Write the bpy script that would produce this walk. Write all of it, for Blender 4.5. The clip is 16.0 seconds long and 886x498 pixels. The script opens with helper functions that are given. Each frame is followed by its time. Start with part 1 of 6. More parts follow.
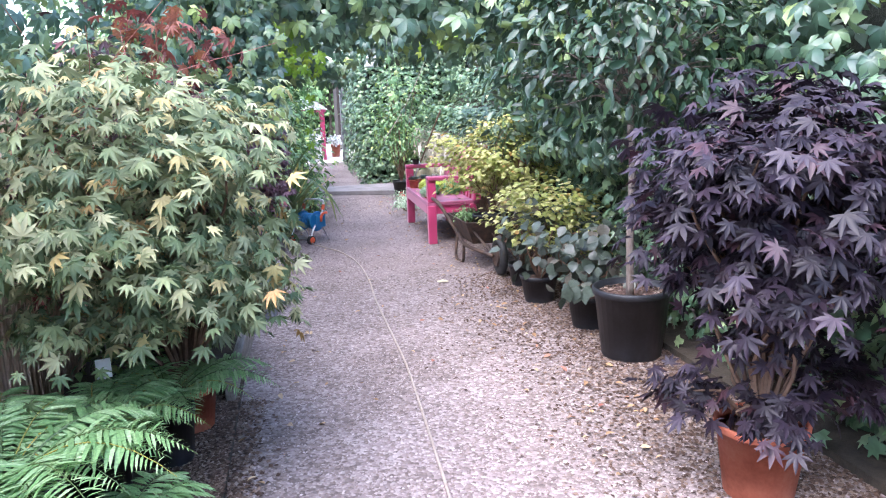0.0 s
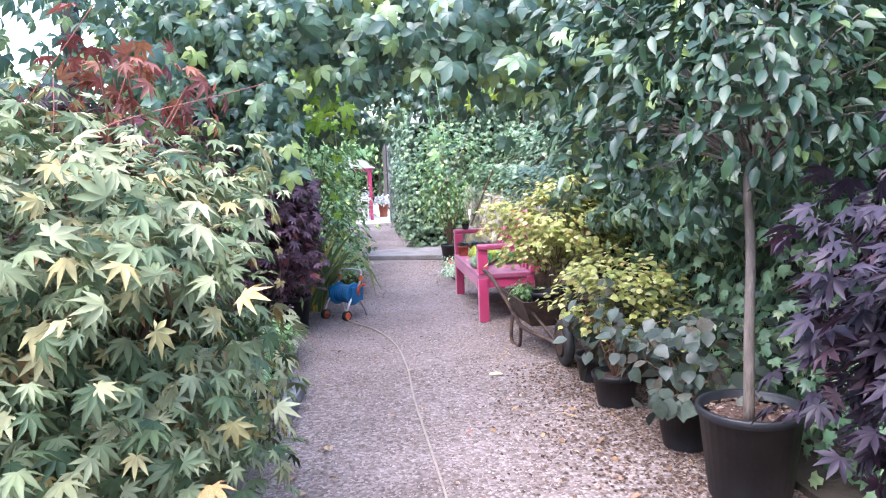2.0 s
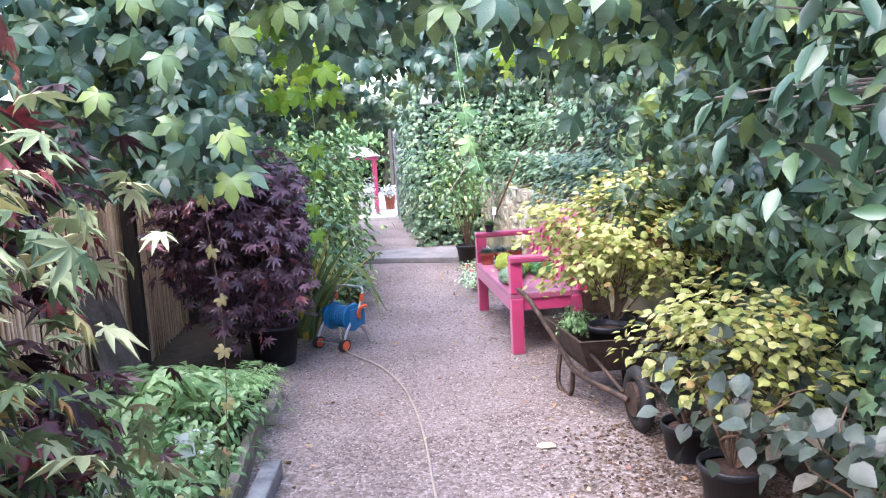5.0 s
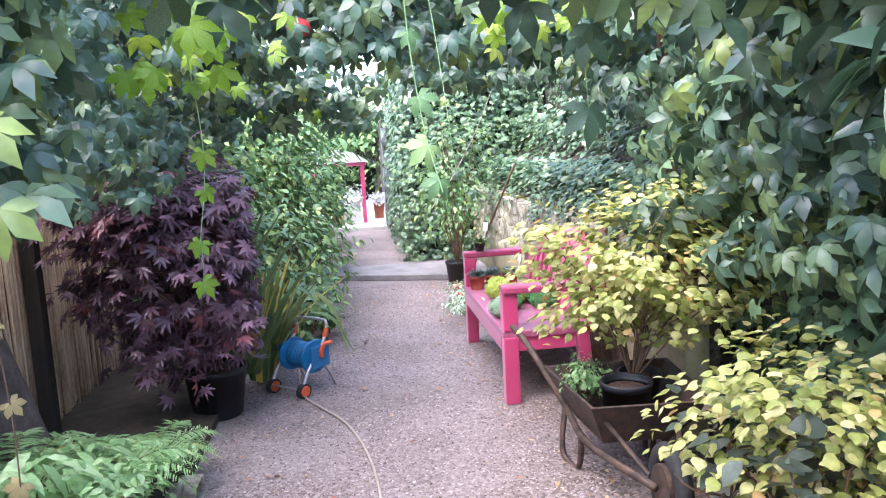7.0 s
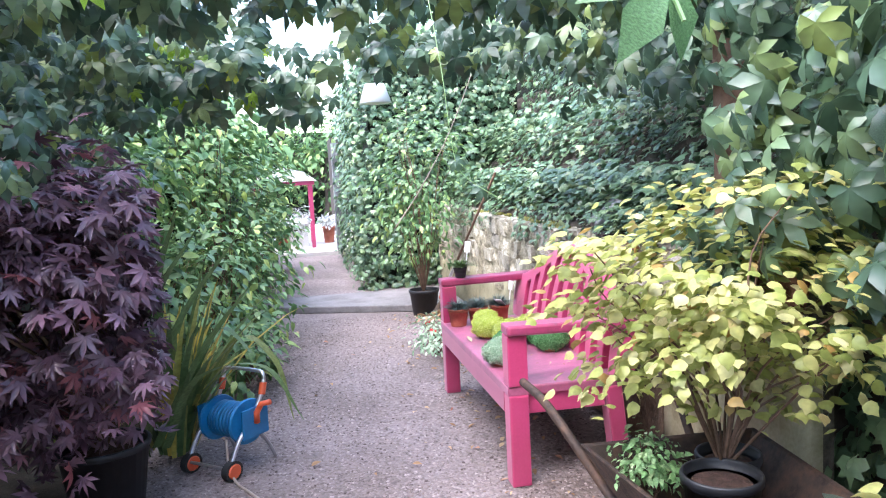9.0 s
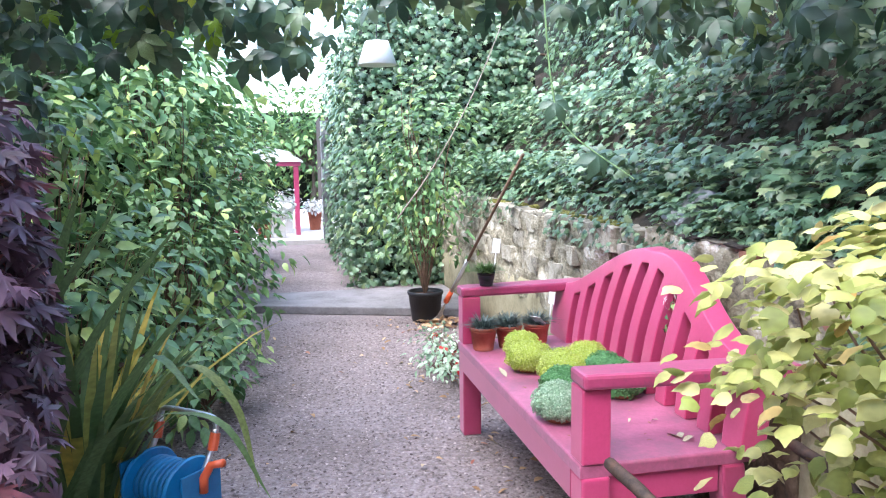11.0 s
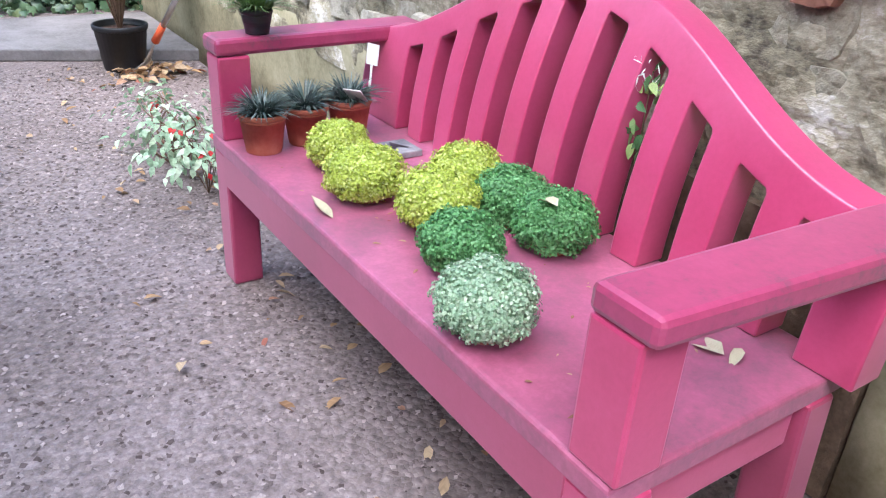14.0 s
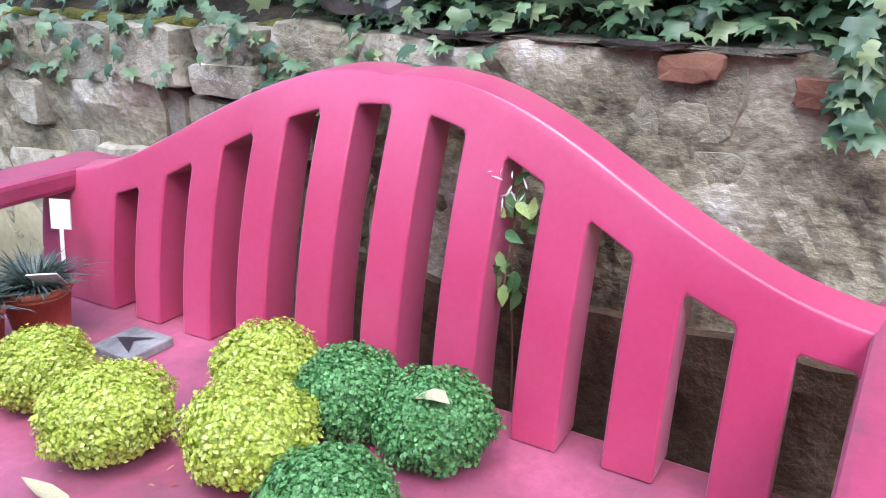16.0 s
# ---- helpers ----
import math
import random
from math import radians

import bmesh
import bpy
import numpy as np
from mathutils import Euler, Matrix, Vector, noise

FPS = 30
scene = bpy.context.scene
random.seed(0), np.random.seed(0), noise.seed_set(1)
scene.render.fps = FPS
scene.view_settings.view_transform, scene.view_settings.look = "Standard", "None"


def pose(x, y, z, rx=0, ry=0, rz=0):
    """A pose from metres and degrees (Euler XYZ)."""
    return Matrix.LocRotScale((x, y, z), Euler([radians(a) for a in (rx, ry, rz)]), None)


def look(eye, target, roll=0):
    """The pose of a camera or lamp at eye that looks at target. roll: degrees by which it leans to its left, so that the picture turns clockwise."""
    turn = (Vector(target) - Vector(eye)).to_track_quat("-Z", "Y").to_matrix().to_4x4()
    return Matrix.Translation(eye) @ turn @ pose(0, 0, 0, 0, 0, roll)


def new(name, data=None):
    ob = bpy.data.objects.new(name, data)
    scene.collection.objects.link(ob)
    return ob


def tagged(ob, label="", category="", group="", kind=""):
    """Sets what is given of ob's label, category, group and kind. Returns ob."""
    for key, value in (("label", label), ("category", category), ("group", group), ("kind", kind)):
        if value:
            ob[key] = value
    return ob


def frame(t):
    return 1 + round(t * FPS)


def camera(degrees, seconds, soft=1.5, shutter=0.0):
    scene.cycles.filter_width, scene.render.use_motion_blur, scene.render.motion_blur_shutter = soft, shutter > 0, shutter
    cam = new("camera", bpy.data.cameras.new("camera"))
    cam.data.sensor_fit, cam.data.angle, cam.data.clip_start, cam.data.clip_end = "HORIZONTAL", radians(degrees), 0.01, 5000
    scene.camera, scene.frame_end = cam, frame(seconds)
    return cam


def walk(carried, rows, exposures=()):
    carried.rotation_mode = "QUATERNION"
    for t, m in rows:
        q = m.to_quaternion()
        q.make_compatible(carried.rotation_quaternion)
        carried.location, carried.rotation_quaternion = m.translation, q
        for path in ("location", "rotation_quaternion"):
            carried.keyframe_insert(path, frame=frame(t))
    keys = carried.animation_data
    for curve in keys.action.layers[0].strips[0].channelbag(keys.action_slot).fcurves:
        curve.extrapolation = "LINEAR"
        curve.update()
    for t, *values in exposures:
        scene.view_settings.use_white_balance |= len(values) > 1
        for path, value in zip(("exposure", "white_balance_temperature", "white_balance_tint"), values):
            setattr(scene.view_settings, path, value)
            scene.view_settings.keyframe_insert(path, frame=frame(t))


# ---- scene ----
cam = camera(60.4, 16.0, soft=1.1)

PATH = [
    (0, (-0.722, 1.151, 1.522), (-0.355, 3.077, 1.127), -1.9),
    (0.5, (-0.694, 1.375, 1.553), (-0.29, 3.307, 1.229), -2.6),
    (1, (-0.654, 1.621, 1.535), (-0.338, 3.575, 1.248), -2.9),
    (1.5, (-0.552, 1.892, 1.539), (-0.334, 3.864, 1.285), -2.9),
    (2, (-0.536, 2.141, 1.532), (-0.294, 4.111, 1.286), -2.3),
    (2.5, (-0.56, 2.342, 1.537), (-0.275, 4.303, 1.267), -2.7),
    (3, (-0.508, 2.55, 1.536), (-0.271, 4.516, 1.255), -3.4),
    (3.5, (-0.451, 2.766, 1.545), (-0.261, 4.736, 1.261), -3.2),
    (4, (-0.435, 3.034, 1.538), (-0.239, 5.004, 1.257), -3.3),
    (4.2, (-0.453, 3.177, 1.555), (-0.23, 5.144, 1.27), -2.9),
    (6.5, (-0.302, 4.322, 1.526), (-0.091, 6.292, 1.252), -3.3),
    (7, (-0.212, 4.598, 1.535), (0.013, 6.567, 1.265), -3.0),
    (7.5, (-0.197, 4.833, 1.506), (0.056, 6.804, 1.28), -3.2),
    (8, (-0.213, 5.149, 1.489), (0.128, 7.108, 1.278), -3.3),
    (8.2, (-0.217, 5.28, 1.463), (0.114, 7.241, 1.256), -3.7),
    (10.3, (-0.198, 6.529, 1.318), (0.231, 8.471, 1.11), -1.2),
    (10.5, (-0.191, 6.624, 1.315), (0.22, 8.57, 1.103), -1.1),
    (11, (-0.183, 6.912, 1.305), (0.217, 8.858, 1.071), -0.8),
    (11.5, (-0.153, 7.185, 1.294), (0.263, 9.122, 1.019), -0.5),
    (12, (-0.084, 7.473, 1.271), (0.341, 9.387, 0.876), 0.2),
    (12.5, (-0.081, 7.721, 1.254), (0.499, 9.573, 0.77), 1.2),
    (13, (-0.109, 7.967, 1.225), (0.739, 9.668, 0.604), 2.9),
    (13.5, (-0.043, 8.212, 1.179), (0.786, 9.869, 0.425), 2.0),
    (14, (-0.001, 8.381, 1.144), (1.015, 9.844, 0.234), 3.4),
    (14.5, (-0.029, 8.573, 1.128), (1.32, 9.759, 0.247), 1.3),
    (15, (-0.007, 8.709, 1.096), (1.512, 9.732, 0.294), 1.3),
    (15.5, (0.116, 8.844, 1.095), (1.727, 9.798, 0.391), 0.5),
    (16, (0.189, 8.947, 1.087), (1.825, 9.876, 0.408), 0.8),
]
walk(cam, [(t, look(eye, target, roll)) for t, eye, target, roll in PATH],
     exposures=[(0, 2.63, 6200, 18), (4, 2.76, 6300, 19), (7.5, 2.82, 6450, 17), (10.5, 2.68, 6250, 13), (13, 2.5, 6250, 11), (16, 2.47, 6250, 12)])

# ---- world, sun, exposure ----
world = bpy.data.worlds.new("world")
scene.world = world
world.use_nodes = True
wn = world.node_tree.nodes
sky = wn.new("ShaderNodeTexSky")
sky.sky_type = "NISHITA"
sky.sun_disc = False
sky.sun_elevation, sky.sun_rotation = radians(61), radians(238)
sky.air_density, sky.dust_density, sky.ozone_density = 1.2, 1.5, 1.5
wn["Background"].inputs["Strength"].default_value = 0.15
world.node_tree.links.new(sky.outputs[0], wn["Background"].inputs["Color"])
sun_data = bpy.data.lights.new("sun", "SUN")
sun_data.energy, sun_data.angle, sun_data.color = 1.5, radians(70), (1.0, 0.98, 0.97)
sun = new("sun", sun_data)
sun.matrix_world = look((-3.8, 2.5, 8.8), (0.2, 5, 0))

# ---- small tools ----
rng = np.random.default_rng(7)
ORIGIN = {}


def thing(name, at, label, category, group="", kind=""):
    ob = new(name)
    ob.empty_display_size = 0.1
    ob.location = at
    ORIGIN[ob.name] = Vector(at)
    return tagged(ob, label, category, group, kind)


def as_mesh(name, shape):
    if isinstance(shape, bmesh.types.BMesh):
        me = bpy.data.meshes.new(name)
        shape.normal_update()
        shape.to_mesh(me)
        shape.free()
        return me
    return shape


def part(name, shape, material, parent, label="", smooth=False, kind=""):
    """A mesh, built in world coordinates, as one part of its thing."""
    me = as_mesh(name, shape)
    me.transform(Matrix.Translation(-ORIGIN[parent.name]))
    me.materials.append(material)
    if smooth:
        me.shade_smooth()
    ob = new(name, me)
    ob.parent = parent
    ORIGIN[ob.name] = ORIGIN[parent.name]
    return tagged(ob, label, kind=kind)


def solid(name, shape, material, label, category, group="", kind="", smooth=False):
    """A thing, or a piece of the setting, that is one mesh."""
    me = as_mesh(name, shape)
    me.materials.append(material)
    if smooth:
        me.shade_smooth()
    ob = new(name, me)
    ORIGIN[ob.name] = Vector((0, 0, 0))
    return tagged(ob, label, category, group, kind)


def box(bm, a, b, bevel=0.0, turn=None):
    c = [(p + q) / 2 for p, q in zip(a, b)]
    s = [abs(q - p) for p, q in zip(a, b)]
    m = Matrix.Translation(c) @ (turn if turn else Matrix()) @ Matrix.Diagonal((*s, 1))
    got = bmesh.ops.create_cube(bm, size=1, matrix=m)
    if bevel:
        edges = list({e for v in got["verts"] for e in v.link_edges})
        bmesh.ops.bevel(bm, geom=edges, offset=bevel, segments=2, affect="EDGES", profile=0.5)
    return bm


def one_box(a, b, bevel=0.0, turn=None):
    return box(bmesh.new(), a, b, bevel, turn)


def tube(bm, pts, r0, r1=None, sides=6):
    """A tapered tube along points."""
    r1 = r0 if r1 is None else r1
    pts = [Vector(p) for p in pts]
    rings = []
    for i, p in enumerate(pts):
        d = (pts[min(i + 1, len(pts) - 1)] - pts[max(i - 1, 0)]).normalized()
        u = d.orthogonal().normalized() if not rings else (side - d * side.dot(d)).normalized()
        side = u
        w = d.cross(u)
        r = r0 + (r1 - r0) * i / max(1, len(pts) - 1)
        rings.append([bm.verts.new(p + (u * math.cos(a) + w * math.sin(a)) * r) for a in [k * math.tau / sides for k in range(sides)]])
    for a, b in zip(rings, rings[1:]):
        for k in range(sides):
            bm.faces.new((a[k], a[(k + 1) % sides], b[(k + 1) % sides], b[k]))
    bm.faces.new(rings[0][::-1])
    bm.faces.new(rings[-1])
    return bm


def one_tube(pts, r0, r1=None, sides=6):
    return tube(bmesh.new(), pts, r0, r1, sides)


def arc(points, steps=6):
    """A smooth line through points (Catmull-Rom)."""
    p = [Vector(q) for q in points]
    p = [p[0] * 2 - p[1]] + p + [p[-1] * 2 - p[-2]]
    out = []
    for i in range(1, len(p) - 2):
        for k in range(steps):
            t = k / steps
            out.append(0.5 * (2 * p[i] + (p[i + 1] - p[i - 1]) * t + (2 * p[i - 1] - 5 * p[i] + 4 * p[i + 1] - p[i + 2]) * t * t
                              + (3 * p[i] - p[i - 1] - 3 * p[i + 1] + p[i + 2]) * t ** 3))
    return out + [p[-2]]


def lathe(profile, at, sides=32):
    """A turned body: profile rows of radius, height."""
    bm = bmesh.new()
    rings = []
    for r, z in profile:
        rings.append([bm.verts.new((at[0] + r * math.cos(a), at[1] + r * math.sin(a), at[2] + z)) for a in [k * math.tau / sides for k in range(sides)]])
    for a, b in zip(rings, rings[1:]):
        for k in range(sides):
            bm.faces.new((a[k], a[(k + 1) % sides], b[(k + 1) % sides], b[k]))
    bm.faces.new(rings[0][::-1])
    bm.faces.new(rings[-1])
    return bm


def tri_mesh(name, V, F):
    me = bpy.data.meshes.new(name)
    me.vertices.add(len(V))
    me.vertices.foreach_set("co", np.ascontiguousarray(V, dtype=np.float32).ravel())
    me.loops.add(len(F) * 3)
    me.loops.foreach_set("vertex_index", np.ascontiguousarray(F, dtype=np.int32).ravel())
    me.polygons.add(len(F))
    me.polygons.foreach_set("loop_start", np.arange(0, len(F) * 3, 3, dtype=np.int32))
    me.update(calc_edges=True)
    return me


def unit(v):
    return v / np.maximum(np.linalg.norm(v, axis=-1, keepdims=True), 1e-6)


def turns(N, D):
    """Rotations that bring a leaf's normal (z) to N and its tip (y) towards D."""
    z = unit(N)
    y = unit(D - z * (D * z).sum(-1, keepdims=True))
    return np.stack([np.cross(y, z), y, z], axis=-1)


def strewn(name, leaf, P, N, D, S):
    """Many copies of one small shape in one mesh."""
    V, F = leaf
    R = turns(N, D) * np.asarray(S)[:, None, None]
    W = np.einsum("nij,kj->nki", R, V) + P[:, None, :]
    G = F[None] + (np.arange(len(P)) * len(V))[:, None, None]
    return tri_mesh(name, W.reshape(-1, 3), G.reshape(-1, 3))


def foliage(parent, leaf, P, N, D, S, material, singles=0, name="leaf"):
    """Leaves of a plant: some as parts of their own, the rest joined."""
    P, N, D = (np.asarray(a, dtype=float) for a in (P, N, D))
    S = np.broadcast_to(S, (len(P),)).copy()
    if singles:
        me = tri_mesh(name, *leaf)
        me.materials.append(material)
        R = turns(N[:singles], D[:singles])
        o = ORIGIN[parent.name]
        for p, r, s in zip(P[:singles], R, S[:singles]):
            ob = new(name, me)
            ob.parent = parent
            ob.matrix_local = Matrix.Translation(Vector(p) - o) @ Matrix((r * s).tolist()).to_4x4()
    if len(P) > singles:
        part("foliage", strewn("foliage", leaf, P[singles:], N[singles:], D[singles:], S[singles:]), material, parent, kind="stuff")


# ---- leaf shapes: base at the origin, tip along y, face along z, about 1 long ----
def oval_leaf(width=0.5, fold=0.12, curl=0.25, rows=(0.0, 0.25, 0.55, 0.8, 1.0), power=0.8):
    V, F = [], []
    for t in rows:
        w = width / 2 * math.sin(math.pi * t ** power) if 0 < t < 1 else 0
        z = -curl * t * t
        V += [(0, t, z)] if w == 0 else [(-w, t, z + fold * w * 2), (0, t, z), (w, t, z + fold * w * 2)]
    n = (len(V) - 2) // 3
    F += [(0, 2, 1), (0, 3, 2)]
    for k in range(n - 1):
        a = 1 + 3 * k
        F += [(a, a + 1, a + 4), (a, a + 4, a + 3), (a + 1, a + 2, a + 5), (a + 1, a + 5, a + 4)]
    a, e = 1 + 3 * (n - 1), len(V) - 1
    F += [(a, a + 1, e), (a + 1, a + 2, e)]
    return np.array(V, float), np.array(F)


def palmate_leaf(lobes, shoulder=0.55, spread=11, notch=0.28, droop=0.22):
    """Pointed lobes round one base: rows of angle, length."""
    V, ring = [(0, 0, 0)], []
    for i, (a, l) in enumerate(lobes):
        for da, r in ((-spread, shoulder * l), (0, l), (spread, shoulder * l)):
            ring.append((a + da, r))
        if i + 1 < len(lobes):
            ring.append(((a + lobes[i + 1][0]) / 2, notch * min(l, lobes[i + 1][1]) / 0.7))
    for a, r in ring:
        x, y = r * math.sin(radians(a)), r * math.cos(radians(a))
        V.append((x, y, -droop * r * r + 0.05 * math.sin(a * 0.3)))
    F = [(0, k + 1, k) for k in range(1, len(V) - 1)]
    return np.array(V, float), np.array(F)


def five_leaflets(angles=((-104, 0.7), (-52, 0.92), (0, 1.0), (52, 0.92), (104, 0.7)), width=0.54, droop=0.55):
    """Separate leaflets that spring from one point."""
    V, F = [(0.0, 0.0, 0.0)], []
    for a, l in angles:
        c, s = math.cos(radians(a)), math.sin(radians(a))
        k = len(V)
        for t, w, f in ((0.3, 0.6, 0.03), (0.65, 1.0, 0.05)):
            for side in (-1, 0, 1):
                u, y = side * w * width * l / 2, t * l
                V.append((u * c + y * s, -u * s + y * c, -droop * y * y + abs(side) * f))
        V.append((l * s, l * c, -droop * l * l - 0.05))
        F += [(0, k + 1, k), (0, k + 2, k + 1), (k, k + 1, k + 4), (k, k + 4, k + 3), (k + 1, k + 2, k + 5), (k + 1, k + 5, k + 4),
              (k + 3, k + 4, k + 6), (k + 4, k + 5, k + 6)]
    return np.array(V, float), np.array(F)


def fan_leaf(outline, droop=0.15):
    V = [(0, 0.35, 0.05)] + [(x, y, -droop * (x * x + (y - 0.35) ** 2) * 2) for x, y in outline]
    n = len(outline)
    return np.array(V, float), np.array([(0, 1 + (k + 1) % n, 1 + k) for k in range(n)])


MAPLE = palmate_leaf([(-112, 0.45), (-72, 0.78), (-36, 0.95), (0, 1.0), (36, 0.95), (72, 0.78), (112, 0.45)], 0.56, 13, 0.33, 0.5)
MAPLE_FINE = palmate_leaf([(-112, 0.5), (-72, 0.82), (-36, 0.95), (0, 1.0), (36, 0.95), (72, 0.82), (112, 0.5)], 0.58, 13, 0.3, 0.32)
CREEPER = five_leaflets()
BAY = oval_leaf(0.44, 0.2, 0.15)
GREEN = oval_leaf(0.52, 0.15, 0.3, power=0.75)
ROUND = oval_leaf(0.86, 0.1, 0.25, power=0.85)
GOLD = fan_leaf([(0, 0), (-0.32, 0.05), (-0.46, 0.35), (-0.34, 0.62), (-0.2, 0.72), (0, 1.0), (0.2, 0.72), (0.34, 0.62), (0.46, 0.35), (0.32, 0.05)], 0.25)
IVY = fan_leaf([(0, 0), (-0.35, -0.1), (-0.52, 0.22), (-0.3, 0.4), (-0.42, 0.66), (-0.12, 0.6), (0, 1.0), (0.12, 0.6), (0.42, 0.66), (0.3, 0.4), (0.52, 0.22), (0.35, -0.1)], 0.2)
TINY = oval_leaf(0.8, 0.1, 0.3, rows=(0.0, 0.45, 1.0))
CHIP = (np.array([(-0.5, 0, 0), (0.5, 0.1, 0.02), (0, 0.42, 0.03), (0.05, -0.4, 0), (0.02, 0, 0.2)], float), np.array([(0, 3, 4), (3, 1, 4), (1, 2, 4), (2, 0, 4)]))


# ---- materials ----
def nodes_of(name):
    m = bpy.data.materials.new(name)
    m.use_nodes = True
    return m, m.node_tree.nodes, m.node_tree.links, m.node_tree.nodes["Principled BSDF"]


def ramp(nt, rows):
    r = nt.new("ShaderNodeValToRGB")
    el = r.color_ramp.elements
    while len(el) < len(rows):
        el.new(0.5)
    for e, (at, c) in zip(el, rows):
        e.position, e.color = at, (*c, 1)
    return r


def surface(name, colors, rough=0.7, scale=8.0, bump=0.3, fine=60.0, metallic=0.0, spec=0.5, stretch=(1, 1, 1), depth=0.01):
    """A surface with stains at one scale, grain at another and fine relief."""
    m, nt, ln, b = nodes_of(name)
    co = nt.new("ShaderNodeTexCoord")
    mp = nt.new("ShaderNodeMapping")
    mp.inputs["Scale"].default_value = stretch
    ln.new(co.outputs["Object"], mp.inputs[0])
    n1, n2 = nt.new("ShaderNodeTexNoise"), nt.new("ShaderNodeTexNoise")
    for n, s, d in ((n1, scale, 6), (n2, fine, 4)):
        n.inputs["Scale"].default_value, n.inputs["Detail"].default_value, n.inputs["Roughness"].default_value = s, d, 0.65
        ln.new(mp.outputs[0], n.inputs["Vector"])
    mix = nt.new("ShaderNodeMath")
    mix.operation = "MULTIPLY_ADD"
    ln.new(n2.outputs[0], mix.inputs[0])
    mix.inputs[1].default_value = 0.4
    ln.new(n1.outputs[0], mix.inputs[2])
    sub = nt.new("ShaderNodeMath")
    sub.operation = "SUBTRACT"
    ln.new(mix.outputs[0], sub.inputs[0])
    sub.inputs[1].default_value = 0.2
    r = ramp(nt, [(0.3 + 0.4 * k / max(1, len(colors) - 1), c) for k, c in enumerate(colors)])
    ln.new(sub.outputs[0], r.inputs[0])
    info = nt.new("ShaderNodeObjectInfo")
    geo = nt.new("ShaderNodeNewGeometry")
    add = nt.new("ShaderNodeMath")
    ln.new(info.outputs["Random"], add.inputs[0])
    ln.new(geo.outputs["Random Per Island"], add.inputs[1])
    fr = nt.new("ShaderNodeMath")
    fr.operation = "FRACT"
    ln.new(add.outputs[0], fr.inputs[0])
    hsv = nt.new("ShaderNodeHueSaturation")
    val = nt.new("ShaderNodeMapRange")
    val.inputs["To Min"].default_value, val.inputs["To Max"].default_value = 0.82, 1.18
    ln.new(fr.outputs[0], val.inputs[0])
    ln.new(val.outputs[0], hsv.inputs["Value"])
    ln.new(r.outputs[0], hsv.inputs["Color"])
    ln.new(hsv.outputs[0], b.inputs["Base Color"])
    b.inputs["Roughness"].default_value, b.inputs["Metallic"].default_value = rough, metallic
    b.inputs["Specular IOR Level"].default_value = spec
    bp = nt.new("ShaderNodeBump")
    bp.inputs["Strength"].default_value, bp.inputs["Distance"].default_value = bump, depth
    ln.new(mix.outputs[0], bp.inputs["Height"])
    ln.new(bp.outputs[0], b.inputs["Normal"])
    return m


def leaf_material(name, rows, rough=0.42, through_light=0.3, spec=0.5):
    """Leaf tissue: the tone varies from leaf to leaf and within each."""
    m, nt, ln, b = nodes_of(name)
    info, geo = nt.new("ShaderNodeObjectInfo"), nt.new("ShaderNodeNewGeometry")
    add, fr = nt.new("ShaderNodeMath"), nt.new("ShaderNodeMath")
    fr.operation = "FRACT"
    ln.new(info.outputs["Random"], add.inputs[0])
    ln.new(geo.outputs["Random Per Island"], add.inputs[1])
    ln.new(add.outputs[0], fr.inputs[0])
    r = ramp(nt, rows)
    ln.new(fr.outputs[0], r.inputs[0])
    no = nt.new("ShaderNodeTexNoise")
    no.inputs["Scale"].default_value = 35
    hsv = nt.new("ShaderNodeHueSaturation")
    mr = nt.new("ShaderNodeMapRange")
    mr.inputs["From Min"].default_value, mr.inputs["From Max"].default_value = 0.3, 0.7
    mr.inputs["To Min"].default_value, mr.inputs["To Max"].default_value = 0.75, 1.25
    ln.new(no.outputs[0], mr.inputs[0])
    ln.new(mr.outputs[0], hsv.inputs["Value"])
    ln.new(r.outputs[0], hsv.inputs["Color"])
    ln.new(hsv.outputs[0], b.inputs["Base Color"])
    b.inputs["Roughness"].default_value, b.inputs["Specular IOR Level"].default_value = rough, spec
    bp = nt.new("ShaderNodeBump")
    bp.inputs["Strength"].default_value, bp.inputs["Distance"].default_value = 0.25, 0.004
    ln.new(no.outputs[0], bp.inputs["Height"])
    ln.new(bp.outputs[0], b.inputs["Normal"])
    tr = nt.new("ShaderNodeBsdfTranslucent")
    ln.new(hsv.outputs[0], tr.inputs["Color"])
    mx = nt.new("ShaderNodeMixShader")
    mx.inputs[0].default_value = through_light
    ln.new(b.outputs[0], mx.inputs[1])
    ln.new(tr.outputs[0], mx.inputs[2])
    ln.new(mx.outputs[0], nt["Material Output"].inputs["Surface"])
    return m


